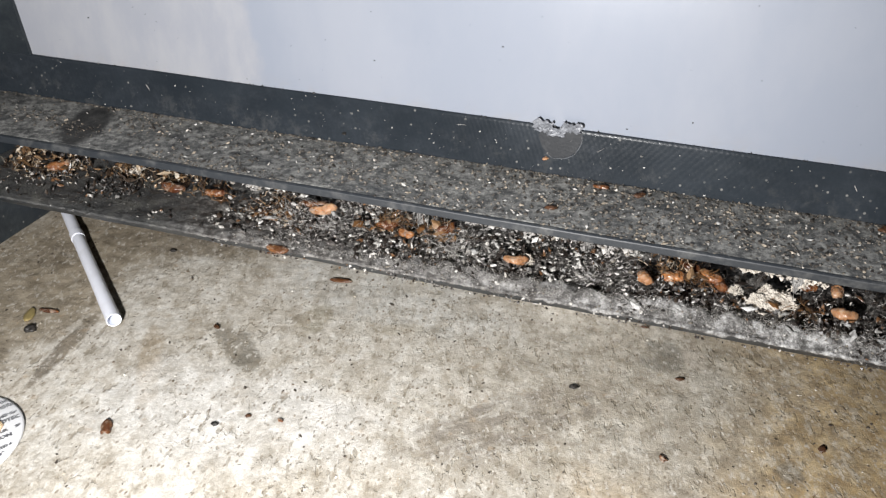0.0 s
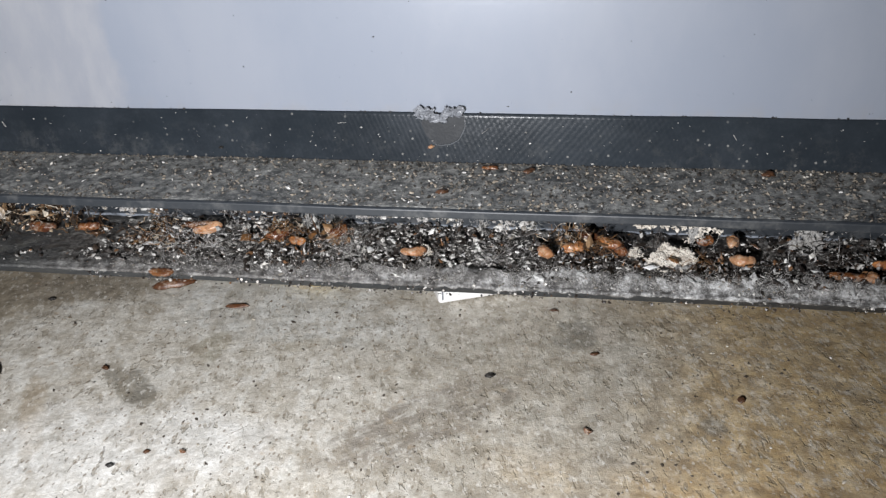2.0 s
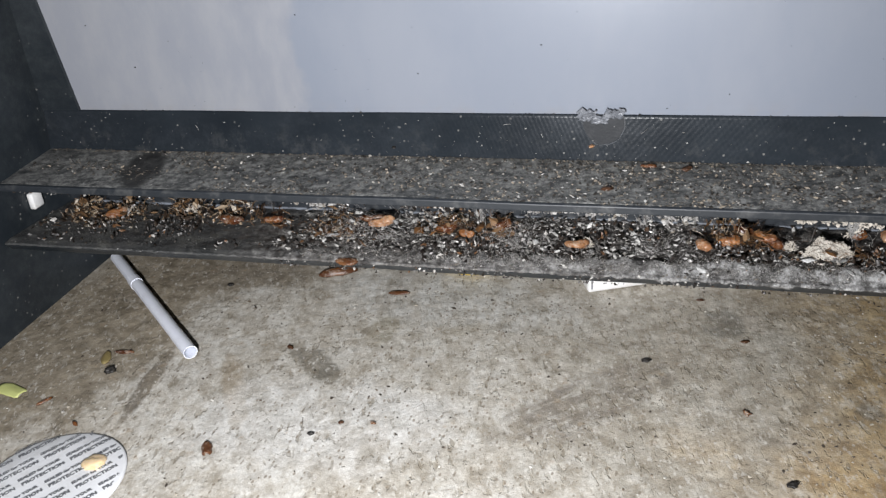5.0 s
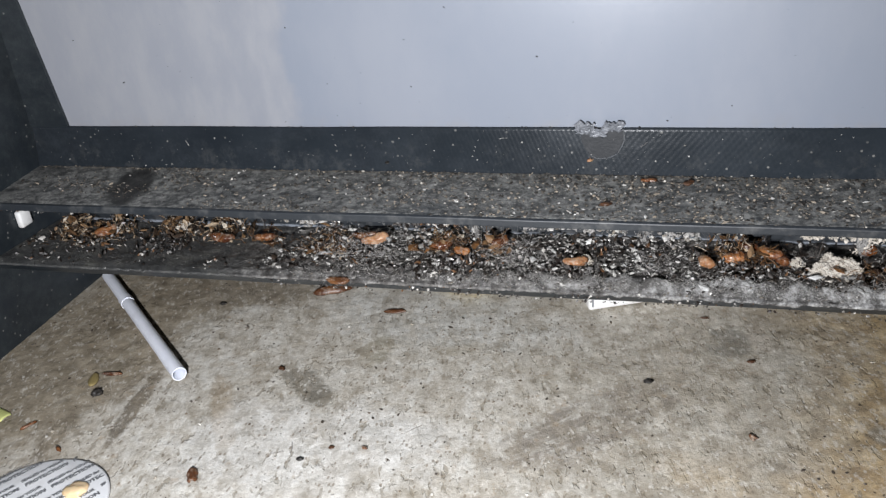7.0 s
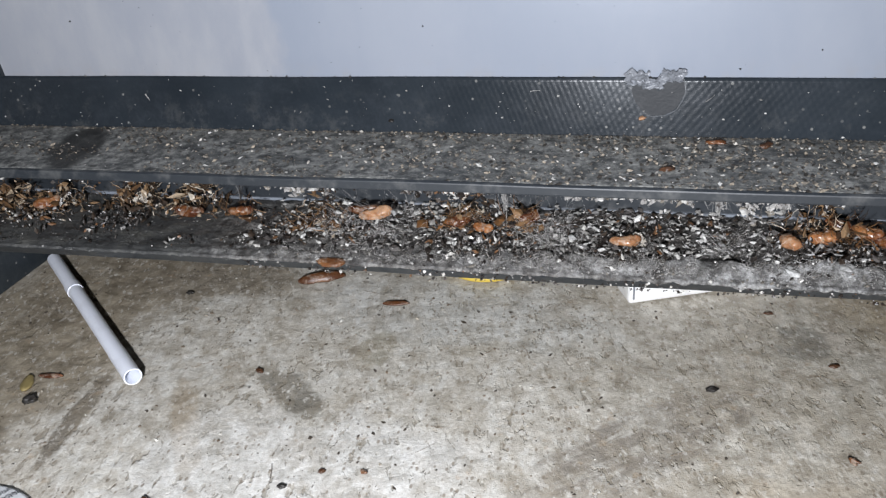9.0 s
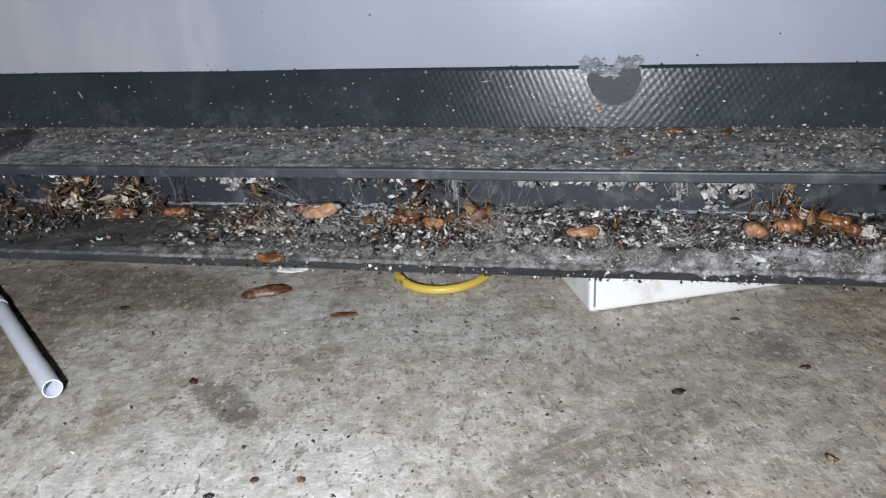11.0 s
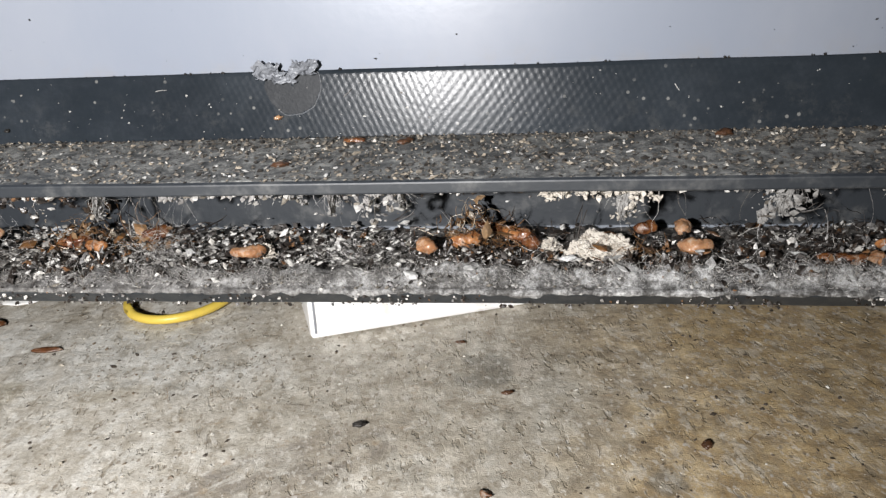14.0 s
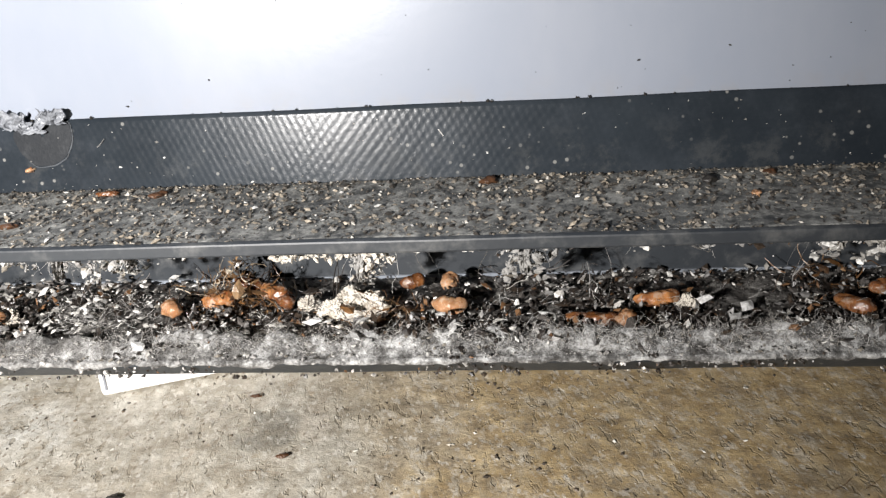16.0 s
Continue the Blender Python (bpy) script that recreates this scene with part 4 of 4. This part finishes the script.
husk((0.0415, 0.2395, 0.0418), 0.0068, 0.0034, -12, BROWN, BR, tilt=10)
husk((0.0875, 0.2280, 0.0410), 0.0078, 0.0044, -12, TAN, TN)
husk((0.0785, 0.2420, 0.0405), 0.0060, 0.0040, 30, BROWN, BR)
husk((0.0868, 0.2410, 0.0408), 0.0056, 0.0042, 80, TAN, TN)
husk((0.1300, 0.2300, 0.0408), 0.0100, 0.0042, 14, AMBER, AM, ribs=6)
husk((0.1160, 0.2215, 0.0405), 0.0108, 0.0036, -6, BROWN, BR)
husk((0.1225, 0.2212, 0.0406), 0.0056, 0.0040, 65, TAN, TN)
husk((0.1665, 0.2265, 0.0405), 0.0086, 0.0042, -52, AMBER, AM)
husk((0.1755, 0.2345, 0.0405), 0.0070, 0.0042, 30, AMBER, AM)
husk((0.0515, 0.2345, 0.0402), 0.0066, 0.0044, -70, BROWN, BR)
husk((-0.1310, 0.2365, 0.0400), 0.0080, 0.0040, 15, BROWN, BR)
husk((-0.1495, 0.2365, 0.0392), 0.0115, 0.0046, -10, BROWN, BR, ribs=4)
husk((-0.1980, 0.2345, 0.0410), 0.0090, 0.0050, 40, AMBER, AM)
husk((-0.0930, 0.2114, 0.0374), 0.0090, 0.0046, -6, DRY, "amber dry insect husk caught on the channel's front lip", flat=0.5)


over = Heap(58, 1.4)
for _ in range(3000):
    x = over.r.choice((-0.20, -0.17, -0.09, -0.055, -0.04, -0.013, 0.033, 0.045, 0.084, 0.12, 0.132, 0.168)) + over.r.gauss(0, 0.006)
    y = min(0.2535, max(0.2145, over.r.gauss(0.231, 0.006)))
    s = 0.0002 + 0.0007 * over.r.random() ** 3
    over.bit((x, y, bed_height(x, y) + 0.0035 * over.r.random() ** 2.5), s, over.r.uniform(0.3, 0.9), over.r.uniform(1, 2.4))
over.make("husk_dust", DARK_BITS, "broken crumbs heaped over the husks", "crumbs")


def crust(x, y, z, spread, count, seed, material=CHALK, size=0.0016, label="lumpy white crust in the channel", name="white_crust"):
    """A knobbly lump, folded and pitted, with loose bits round it."""
    bm = bmesh.new()
    bmesh.ops.create_icosphere(bm, subdivisions=5, radius=1.0)
    for v in bm.verts:
        p = v.co.copy()
        q = p * 2.2 + Vector((seed, seed * 0.7, 0))
        k = 1 + 0.45 * noise.noise(q * 0.6) + 0.5 * (0.5 - abs(noise.noise(q))) + 0.42 * (0.5 - abs(noise.noise(q * 2.3))) + 0.2 * noise.noise(q * 5)
        v.co = Vector((p.x * spread * 1.35 * k, p.y * spread * 0.9 * k, max(-0.3, p.z) * spread * 1.0 * k))
    bm.transform(pose(x, min(y, 0.2535 - spread * 1.5), z, 0, 0, seed * 7))
    me = bpy.data.meshes.new(name)
    bm.to_mesh(me)
    bm.free()
    h = Heap(seed)
    h.v, h.f = [tuple(v.co) for v in me.vertices], [tuple(f.vertices) for f in me.polygons]
    bpy.data.meshes.remove(me)
    for _ in range(count // 3):
        p = Vector((h.r.gauss(0, 1.2), h.r.gauss(0, 0.8), 0)) * spread
        yy = min(0.253, max(0.214, y + p.y))
        h.bit((x + p.x, yy, bed_height(x + p.x, yy) + 0.0004), size * h.r.uniform(0.25, 0.7), h.r.uniform(0.5, 1.0), h.r.uniform(1, 1.6))
    return h.make(name, material, label, "crust", kind="")


crust(0.0690, 0.2320, 0.0385, 0.0031, 300, 51)
crust(0.0655, 0.2350, 0.0395, 0.0018, 60, 57)
crust(0.0630, 0.2300, 0.0388, 0.0020, 80, 52)
crust(-0.0110, 0.2310, 0.0388, 0.0014, 60, 53, size=0.0012)
crust(0.1360, 0.2320, 0.0388, 0.0013, 50, 54, size=0.0010)
crust(-0.1690, 0.2440, 0.0395, 0.0017, 60, 55, size=0.0013, label="pale crusted debris in the channel")
crust(0.0560, 0.2350, 0.0388, 0.0013, 60, 56, size=0.0012, label="pale crusted debris in the channel")
for i, (x, w, drop) in enumerate(((-0.160, 0.004, 0.002), (-0.098, 0.003, 0.005), (-0.060, 0.002, 0.006), (-0.007, 0.004, 0.004), (0.009, 0.003, 0.008), (0.019, 0.002, 0.008), (0.024, 0.002, 0.006),
                                  (0.040, 0.005, 0.001), (0.066, 0.005, 0.002), (0.0735, 0.002, 0.011), (0.101, 0.0018, 0.008), (0.107, 0.0015, 0.009), (0.124, 0.001, 0.003), (0.137, 0.0012, 0.004), (0.160, 0.003, 0.006))):
    h = Heap(60 + i)
    for _ in range(int(14 + 3200 * w)):
        q = h.r.random() ** 1.4
        side = 0.5 * w * math.sin(9 * q + i)
        h.bit((x + side + h.r.gauss(0, w * (0.9 - 0.7 * q)), 0.2190 + 0.007 * h.r.random() + 0.003 * q, 0.0567 - drop * q), 0.0002 + 0.0010 * h.r.random() ** 2.5, h.r.uniform(0.2, 0.8), h.r.uniform(1, 2.2))
    for _ in range(6):
        h.hair((x + h.r.gauss(0, w), 0.222, 0.0567), (h.r.uniform(-0.9, 0.9), h.r.uniform(-0.2, 0.5), -0.8), h.r.uniform(0.3, 1.0) * (drop + 0.001), 0.00005, 0.9)
    h.make("dust_tuft", LINT if i % 3 else PALE_BITS, "pale dusty tuft hanging under the black ledge", "dust tuft", kind="")



def hanging_wad(x, wide, drop, seed, y=0.2225):
    """A crumpled wad of felted dust that hangs from the underside of the ledge."""
    bm = bmesh.new()
    bmesh.ops.create_icosphere(bm, subdivisions=4, radius=1.0)
    for v in bm.verts:
        p = v.co.copy()
        q = p * 2.0 + Vector((seed * 3.1, seed, 0))
        k = 1 + 0.5 * noise.noise(q) + 0.6 * (0.4 - abs(noise.noise(q * 2.1))) + 0.3 * noise.noise(q * 5)
        down = 0.5 - 0.5 * p.z
        taper = 1.0 - 0.72 * down ** 0.7
        v.co = Vector((p.x * wide * k * taper + 0.3 * wide * math.sin(4 * down + seed) * down, p.y * 0.0018 * k, -down * drop * (1 + 0.25 * noise.noise(q * 1.3))))
    bm.transform(pose(x, y, 0.0571))
    h = Heap(seed)
    bm.verts.index_update()
    h.v, h.f = [tuple(v.co) for v in bm.verts], [tuple(v.index for v in face.verts) for face in bm.faces]
    bm.free()
    for _ in range(40):
        q = h.r.random()
        h.bit((x + h.r.gauss(0, wide * (1.0 - 0.7 * q)), y - 0.001 + 0.003 * h.r.random(), 0.0566 - drop * q), 0.0002 + 0.0004 * h.r.random() ** 2, 0.8, h.r.uniform(1, 1.6))
    for _ in range(14):
        h.hair((x + h.r.gauss(0, wide), y, 0.0566), (h.r.uniform(-0.9, 0.9), h.r.uniform(-0.3, 0.3), -0.8), h.r.uniform(0.4, 1.2) * drop, 0.00005, 0.9)
    h.make("dust_wad", FELT, "crumpled pale grey dust wad hanging under the black ledge", "dust wad", kind="")


for i, (x, wide, drop) in enumerate(((0.0715, 0.0032, 0.0085), (0.0610, 0.0060, 0.0020), (0.1035, 0.0026, 0.0085), (0.0090, 0.0014, 0.0070), (0.0020, 0.0034, 0.0020), (-0.0290, 0.0016, 0.0030), (-0.0455, 0.0009, 0.0085), (0.0245, 0.0012, 0.0055))):
    hanging_wad(x, 0.72 * wide, 0.85 * drop, 120 + i)

def lip_crust(x0, x1, seed, drips=(), material=CHALK):
    """Pale crumbly crust caked along the lower edge of the ledge lip, with drips."""
    h = Heap(seed, 1.2)
    for _ in range(int((x1 - x0) * (4800 if material is CHALK else 2200))):
        x = h.r.uniform(x0, x1)
        thick = max(0.0, 0.5 + 1.3 * noise.noise((x * 160, seed, 0)))
        h.bit((x, 0.2183 + 0.0025 * h.r.random(), 0.0564 - 0.0016 * thick * h.r.random()), 0.00025 + 0.0007 * h.r.random() ** 2, h.r.uniform(0.4, 0.9), h.r.uniform(1, 1.8))
    for x, drop, wide in drips:
        for _ in range(int(30000 * wide)):
            q = h.r.random()
            h.bit((x + 0.0016 * math.sin(5 * q + seed) + h.r.gauss(0, wide * (1 - 0.5 * q)), 0.2195 + h.r.gauss(0, 0.0008) + 0.005 * q, 0.0562 - drop * q), 0.0003 + 0.0008 * h.r.random() ** 2, h.r.uniform(0.4, 0.9), h.r.uniform(1, 1.7))
    h.make("lip_crust", material, "pale crumbly crust caked under the ledge lip", "crust", kind="")


lip_crust(0.0545, 0.0790, 201, ((0.0725, 0.0075, 0.0013), (0.0580, 0.0030, 0.0006)))
lip_crust(0.0990, 0.1045, 202, ((0.1010, 0.0085, 0.0014), (0.1060, 0.0080, 0.0010)), FELT)
lip_crust(0.0130, 0.0250, 203, ((0.0172, 0.0080, 0.0009), (0.0225, 0.0060, 0.0006)), LINT)
lip_crust(-0.0300, 0.0040, 204, ((-0.0270, 0.0030, 0.0005), (0.0015, 0.0035, 0.0006)), LINT)
lip_crust(-0.0730, -0.0490, 205, ((-0.0640, 0.0070, 0.0006), (-0.0505, 0.0050, 0.0004), (-0.0710, 0.0035, 0.0004)), DARK_BITS)
lip_crust(-0.1120, -0.0980, 206, ((-0.1060, 0.0050, 0.0008),), LINT)
lip_crust(0.1560, 0.1700, 207, ((0.1590, 0.0050, 0.0007), (0.1670, 0.0060, 0.0009)), PALE_BITS)

fringe = Heap(140)
for _ in range(1500):
    x = fringe.r.uniform(-0.11, 0.2)
    if noise.noise((x * 70, 7, 0)) + 0.25 + 2.0 * max(0.0, x) < fringe.r.uniform(-0.3, 0.5):
        continue
    y = 0.2116 + 0.005 * fringe.r.random() ** 1.5
    z = max(0.0372, bed_height(x, max(y, 0.2135)))
    if fringe.r.random() < 0.45:
        fringe.bit((x, y, z + 0.0001), 0.00012 + 0.0005 * fringe.r.random() ** 2, 0.7, fringe.r.uniform(1, 1.7))
    else:
        fringe.hair((x, y, z), (fringe.r.uniform(-0.9, 0.9), fringe.r.uniform(-0.7, 0.2), fringe.r.uniform(-0.4, 0.8)), fringe.r.uniform(0.001, 0.003), 0.00005, 0.9)
flecks = Heap(150)
for _ in range(900):
    x = flecks.r.gauss(-0.015, 0.055)
    y = flecks.r.uniform(0.2175, 0.250)
    if not -0.15 < x < 0.19 or noise.noise((x * 55, y * 90, 6)) < -0.05:
        continue
    flecks.bit((x, y, bed_height(x, y) + flecks.r.uniform(0.0006, 0.0020)), 0.0002 + 0.0008 * flecks.r.random() ** 2.5, 0.45, flecks.r.uniform(1, 1.9))
for _ in range(330):
    x = flecks.r.choice((-0.112, -0.098, -0.078, -0.070, -0.058, -0.046, -0.030, -0.012, 0.004, 0.020)) + flecks.r.gauss(0, 0.005)
    y = flecks.r.uniform(0.224, 0.2525)
    flecks.bit((x, y, bed_height(x, y) + flecks.r.uniform(0.0004, 0.0026)), 0.0003 + 0.0009 * flecks.r.random() ** 2, 0.5, flecks.r.uniform(1, 1.8))
for _ in range(260):
    x, y = flecks.r.gauss(-0.03, 0.07), flecks.r.uniform(0.2195, 0.2500)
    if -0.22 < x < 0.2:
        flecks.bit((x, y, 0.0597 + 0.0017 * (y - 0.2186) / 0.0326 + 0.0002), 0.0002 + 0.0006 * flecks.r.random() ** 2.5, 0.5, flecks.r.uniform(1, 1.8))
flecks.make("pale_flecks", PALE_BITS, "pale dusty flecks lying over the channel debris", "dust")
fringe.make("lint_fringe", LINT, "grey lint and grit along the edge of the channel", "lint")

twigs = Heap(210)
for x, y, z, dx, dz, ln in ((-0.0476, 0.238, 0.0390, -0.15, 1, 0.013), (-0.0590, 0.240, 0.0420, 0.6, 1, 0.007), (-0.0440, 0.239, 0.0430, -0.8, 0.7, 0.006), (0.0225, 0.226, 0.0480, 1, 0.5, 0.006), (0.0620, 0.236, 0.0400, 0.1, 1, 0.010), (0.1168, 0.234, 0.0385, 0.2, 1, 0.009),
                            (-0.1310, 0.238, 0.0430, 0.2, 1, 0.012), (-0.1250, 0.240, 0.0545, -1, -0.2, 0.008), (-0.0300, 0.226, 0.0450, 1, 0.35, 0.014), (0.0460, 0.238, 0.0430, 0.4, 1, 0.006), (0.0330, 0.239, 0.0430, -0.5, 1, 0.006), (0.1560, 0.232, 0.0440, 0.6, 0.8, 0.006), (0.1080, 0.224, 0.0500, 0.9, 0.3, 0.005)):
    for k in range(3):
        twigs.hair((x + twigs.r.gauss(0, 0.0004), y, z), (dx + twigs.r.uniform(-0.15, 0.15), twigs.r.uniform(-0.2, 0.2), dz), ln * twigs.r.uniform(0.6, 1.0), twigs.r.uniform(0.00010, 0.00022), 0.35, 7)
twigs.make("dark_twigs", DARK_BITS, "dark dry twigs standing in the channel debris", "twigs")

webs = Heap(80)
for _ in range(30):
    x = webs.r.choice((-0.098, -0.094, -0.075, -0.036, -0.030, 0.012, 0.073, 0.105, 0.16)) + webs.r.gauss(0, 0.005)
    webs.hair((x, 0.2185 + 0.008 * webs.r.random(), 0.0566), (webs.r.uniform(-0.7, 0.7), webs.r.uniform(-0.1, 0.5), -1), webs.r.uniform(0.006, 0.016), 0.00003, 0.4, 8)
for root, tops, count in (((-0.0830, 0.2290, 0.0385), ((-0.104, 0.232, 0.0480), (-0.094, 0.226, 0.0460), (-0.078, 0.232, 0.0500), (-0.066, 0.226, 0.0420), (-0.098, 0.220, 0.0400)), 30),
                          ((-0.0350, 0.2270, 0.0385), ((-0.026, 0.222, 0.0566), (-0.030, 0.224, 0.0500), (-0.044, 0.228, 0.0460), (-0.020, 0.220, 0.0400)), 46),
                          ((-0.0900, 0.2380, 0.0420), ((-0.0890, 0.226, 0.0566), (-0.1060, 0.224, 0.0566), (-0.101, 0.222, 0.0566)), 8),
                          ((0.0130, 0.2270, 0.0380), ((0.018, 0.226, 0.0480), (0.008, 0.226, 0.0450), (0.024, 0.224, 0.0410)), 30)):
    for _ in range(count):
        a = Vector(root) + Vector([webs.r.gauss(0, 0.0022), webs.r.gauss(0, 0.0016), 0.0])
        b = Vector(webs.r.choice(tops)) + Vector([webs.r.gauss(0, 0.003), webs.r.gauss(0, 0.002), webs.r.gauss(0, 0.001)])
        b.z = min(b.z, 0.0567)
        webs.hair(a, b - a, (b - a).length * webs.r.uniform(0.6, 1.0), webs.r.uniform(0.00002, 0.000045), 0.22, 6)
webs.make("web_threads", LINT, "fine pale web threads hanging from the ledge", "web")

# ---- ledge, rail face and panel ----
led = Heap(90)
for _ in range(19000):
    x, v = led.r.uniform(-0.233, 0.24), led.r.random()
    y = 0.2186 + 0.0326 * v
    d = noise.noise((x * 35, y * 70, 3)) + 0.12 + (1.1 if x > 0 else 2.6) * x + 0.35 * v * (1 if x > 0 else 0.4)
    if d + led.r.uniform(-0.5, 0.5) < 0.05:
        continue
    s = 0.00012 + 0.0006 * led.r.random() ** 4
    led.bit((x, y, 0.0595 + 0.0017 * v + s * 0.35), s, led.r.uniform(0.4, 0.9), led.r.uniform(1, 1.9))
for _ in range(2600):
    x = led.r.uniform(-0.233, 0.24)
    s = 0.00012 + 0.0003 * led.r.random() ** 3
    led.bit((x, 0.2512 - 0.0012 * led.r.random() ** 2, 0.0611 + s * 0.3 + 0.0006 * led.r.random() ** 3), s, 0.7, 1.3)
led.make("ledge_crumbs", LEDGE_BITS, "dry crumbs and droppings strewn on the ledge", "crumbs")
LB = "dark crumb resting on the dusty ledge"
crumb(0.0960, 0.2480, 0.0017, 0.0609, CRUMB, LB, 1.4, 20)
crumb(0.1420, 0.2440, 0.0016, 0.0609, BLACK_BITS, LB, 1.4, 60)
crumb(0.0220, 0.2460, 0.0015, 0.0609, CRUMB, LB, 1.6, 50)
crumb(0.1550, 0.2480, 0.0012, 0.0609, CRUMB, LB, 1.4, 0)
crumb(0.0090, 0.2478, 0.0015, 0.0609, BROWN, "glossy brown shell lying on the ledge by the rail", 2.2, 5)
crumb(-0.0040, 0.2290, 0.0012, 0.0602, CRUMB, LB, 2.0, 10)
crumb(0.1490, 0.2350, 0.0012, 0.0605, TAN, "pale crumb resting on the dusty ledge", 1.4, 80)
crumb(-0.0108, 0.2522, 0.0011, 0.0662, TAN, "tan crumb stuck on the black rail face", 1.3, 40)
crumb(-0.0842, 0.2518, 0.0009, 0.0645, BLACK_BITS, "dark crumb stuck on the black rail face", 1.0, 0)


def face_y(z):
    return 0.2516 + 0.0026 * (z - 0.0608) / 0.0157


spots, dots = Heap(91), Heap(92)
for _ in range(260):
    x, z = spots.r.uniform(-0.232, 0.24), 0.0618 + 0.0150 * spots.r.random() ** 1.3
    spots.bit((x, face_y(z), z), 0.0001 + 0.0003 * spots.r.random() ** 3, 0.8, spots.r.uniform(1, 1.6))
spots.make("rail_specks", PALE_BITS, "small pale specks stuck on the black rail", "specks")
for _ in range(70):
    x = dots.r.uniform(-0.21, 0.23)
    dots.bit((x, 0.2545, 0.0775), 0.00018 + 0.00035 * dots.r.random() ** 2, 1.0)
for _ in range(95):
    x, z = dots.r.uniform(-0.21, 0.23), 0.079 + 0.06 * dots.r.random() ** 1.4
    dots.bit((x, 0.2550, z), 0.00013 + 0.00035 * dots.r.random() ** 3, 0.8, dots.r.uniform(1, 1.8))
dots.make("panel_specks", BLACK_BITS, "tiny black specks on the grey panel", "specks")


def tape_residue():
    ob = thing("tape_remnant", "round tape remnant with torn grey edge on the black rail", "tape", at=(-0.006, 0.2535, 0.0735))
    R, cx, cz = 0.0073, -0.0068, 0.0742

    def patch(name, r0, r1, a0, a1, lift, material, label=""):
        n = 48
        v, f = [], []
        for i in range(n + 1):
            a = radians(a0 + (a1 - a0) * i / n)
            for r in (r0, r1):
                k = r * (1 + 0.07 * noise.noise((a * 3, r * 400, 2)))
                z = min(0.0772, cz + k * math.sin(a))
                v.append((cx + k * math.cos(a), face_y(z) - lift, z))
        for i in range(n):
            f.append((2 * i, 2 * i + 1, 2 * i + 3, 2 * i + 2))
        me = mesh_of(name, v, f, material)
        bm = bmesh.new()
        bm.from_mesh(me)
        g = bmesh.ops.extrude_face_region(bm, geom=bm.faces[:])
        bmesh.ops.translate(bm, verts=[q for q in g["geom"] if isinstance(q, bmesh.types.BMVert)], vec=(0, 0.0003, 0))
        bmesh.ops.recalc_face_normals(bm, faces=bm.faces)
        bpy.data.meshes.remove(me)
        part(name, bm, material, ob, label, False)

    patch("glue_film", 0.0004, R * 0.96, 0, 360, 0.00012, GLUE_FILM, "dull round glue film")
    patch("torn_rim", R * 0.975, R * 1.012, -125, 40, 0.00020, RESIDUE, "torn grey tape rim")

    def scrap(x, z, w, hgt, seed, lean):
        v, f = [], []
        n, k = 14, 9
        for i in range(n + 1):
            for j in range(k + 1):
                u, q = i / n - 0.5, j / k
                ragged = 1 + 0.5 * noise.noise((u * 5, seed, 0))
                v.append((x + w * u + 0.0012 * noise.noise((q * 4, seed, u * 3)), 0.2535 - 0.0010 - 0.0016 * noise.noise((u * 5, q * 4, seed)) - lean * q, z + hgt * q * ragged + 0.0007 * noise.noise((u * 7, q * 3, seed + 5))))
        for i in range(n):
            for j in range(k):
                a = i * (k + 1) + j
                f.append((a, a + k + 1, a + k + 2, a + 1))
        me = mesh_of("torn_scrap", v, f, GLUE)
        bm = bmesh.new()
        bm.from_mesh(me)
        bmesh.ops.recalc_face_normals(bm, faces=bm.faces)
        g = bmesh.ops.extrude_face_region(bm, geom=bm.faces[:])
        bmesh.ops.translate(bm, verts=[q for q in g["geom"] if isinstance(q, bmesh.types.BMVert)], vec=(0, 0.0003, 0))
        bmesh.ops.recalc_face_normals(bm, faces=bm.faces)
        bpy.data.meshes.remove(me)
        part("torn_scrap", bm, GLUE, ob, "crumpled torn tape scrap", False)

    scrap(-0.0125, 0.0758, 0.0066, 0.0040, 3.0, 0.0004)
    scrap(-0.0030, 0.0768, 0.0062, 0.0034, 9.0, 0.0006)
    scrap(-0.0085, 0.0748, 0.0060, 0.0028, 14.0, 0.0)


tape_residue()
scr = Heap(95)
for x, z, dx, dz, ln in ((-0.0425, 0.0735, 1, 0.15, 0.003), (-0.166, 0.072, 0.5, -0.9, 0.005), (0.006, 0.071, 0.7, 0.6, 0.003), (0.085, 0.072, 0.5, -0.8, 0.004)):
    scr.hair((x, face_y(z) - 0.0001, z), (dx, 0, dz), ln, 0.00014, 0.15)
scr.make("rail_threads", LINT, "short pale threads stuck on the black rail", "threads")
tagged(part("white_clip", box_mesh((-0.2350, 0.2300, 0.0430), (-0.2322, 0.2362, 0.0500), 0.0008), WHITE), "small white plastic clip on the black side plate", "clip")
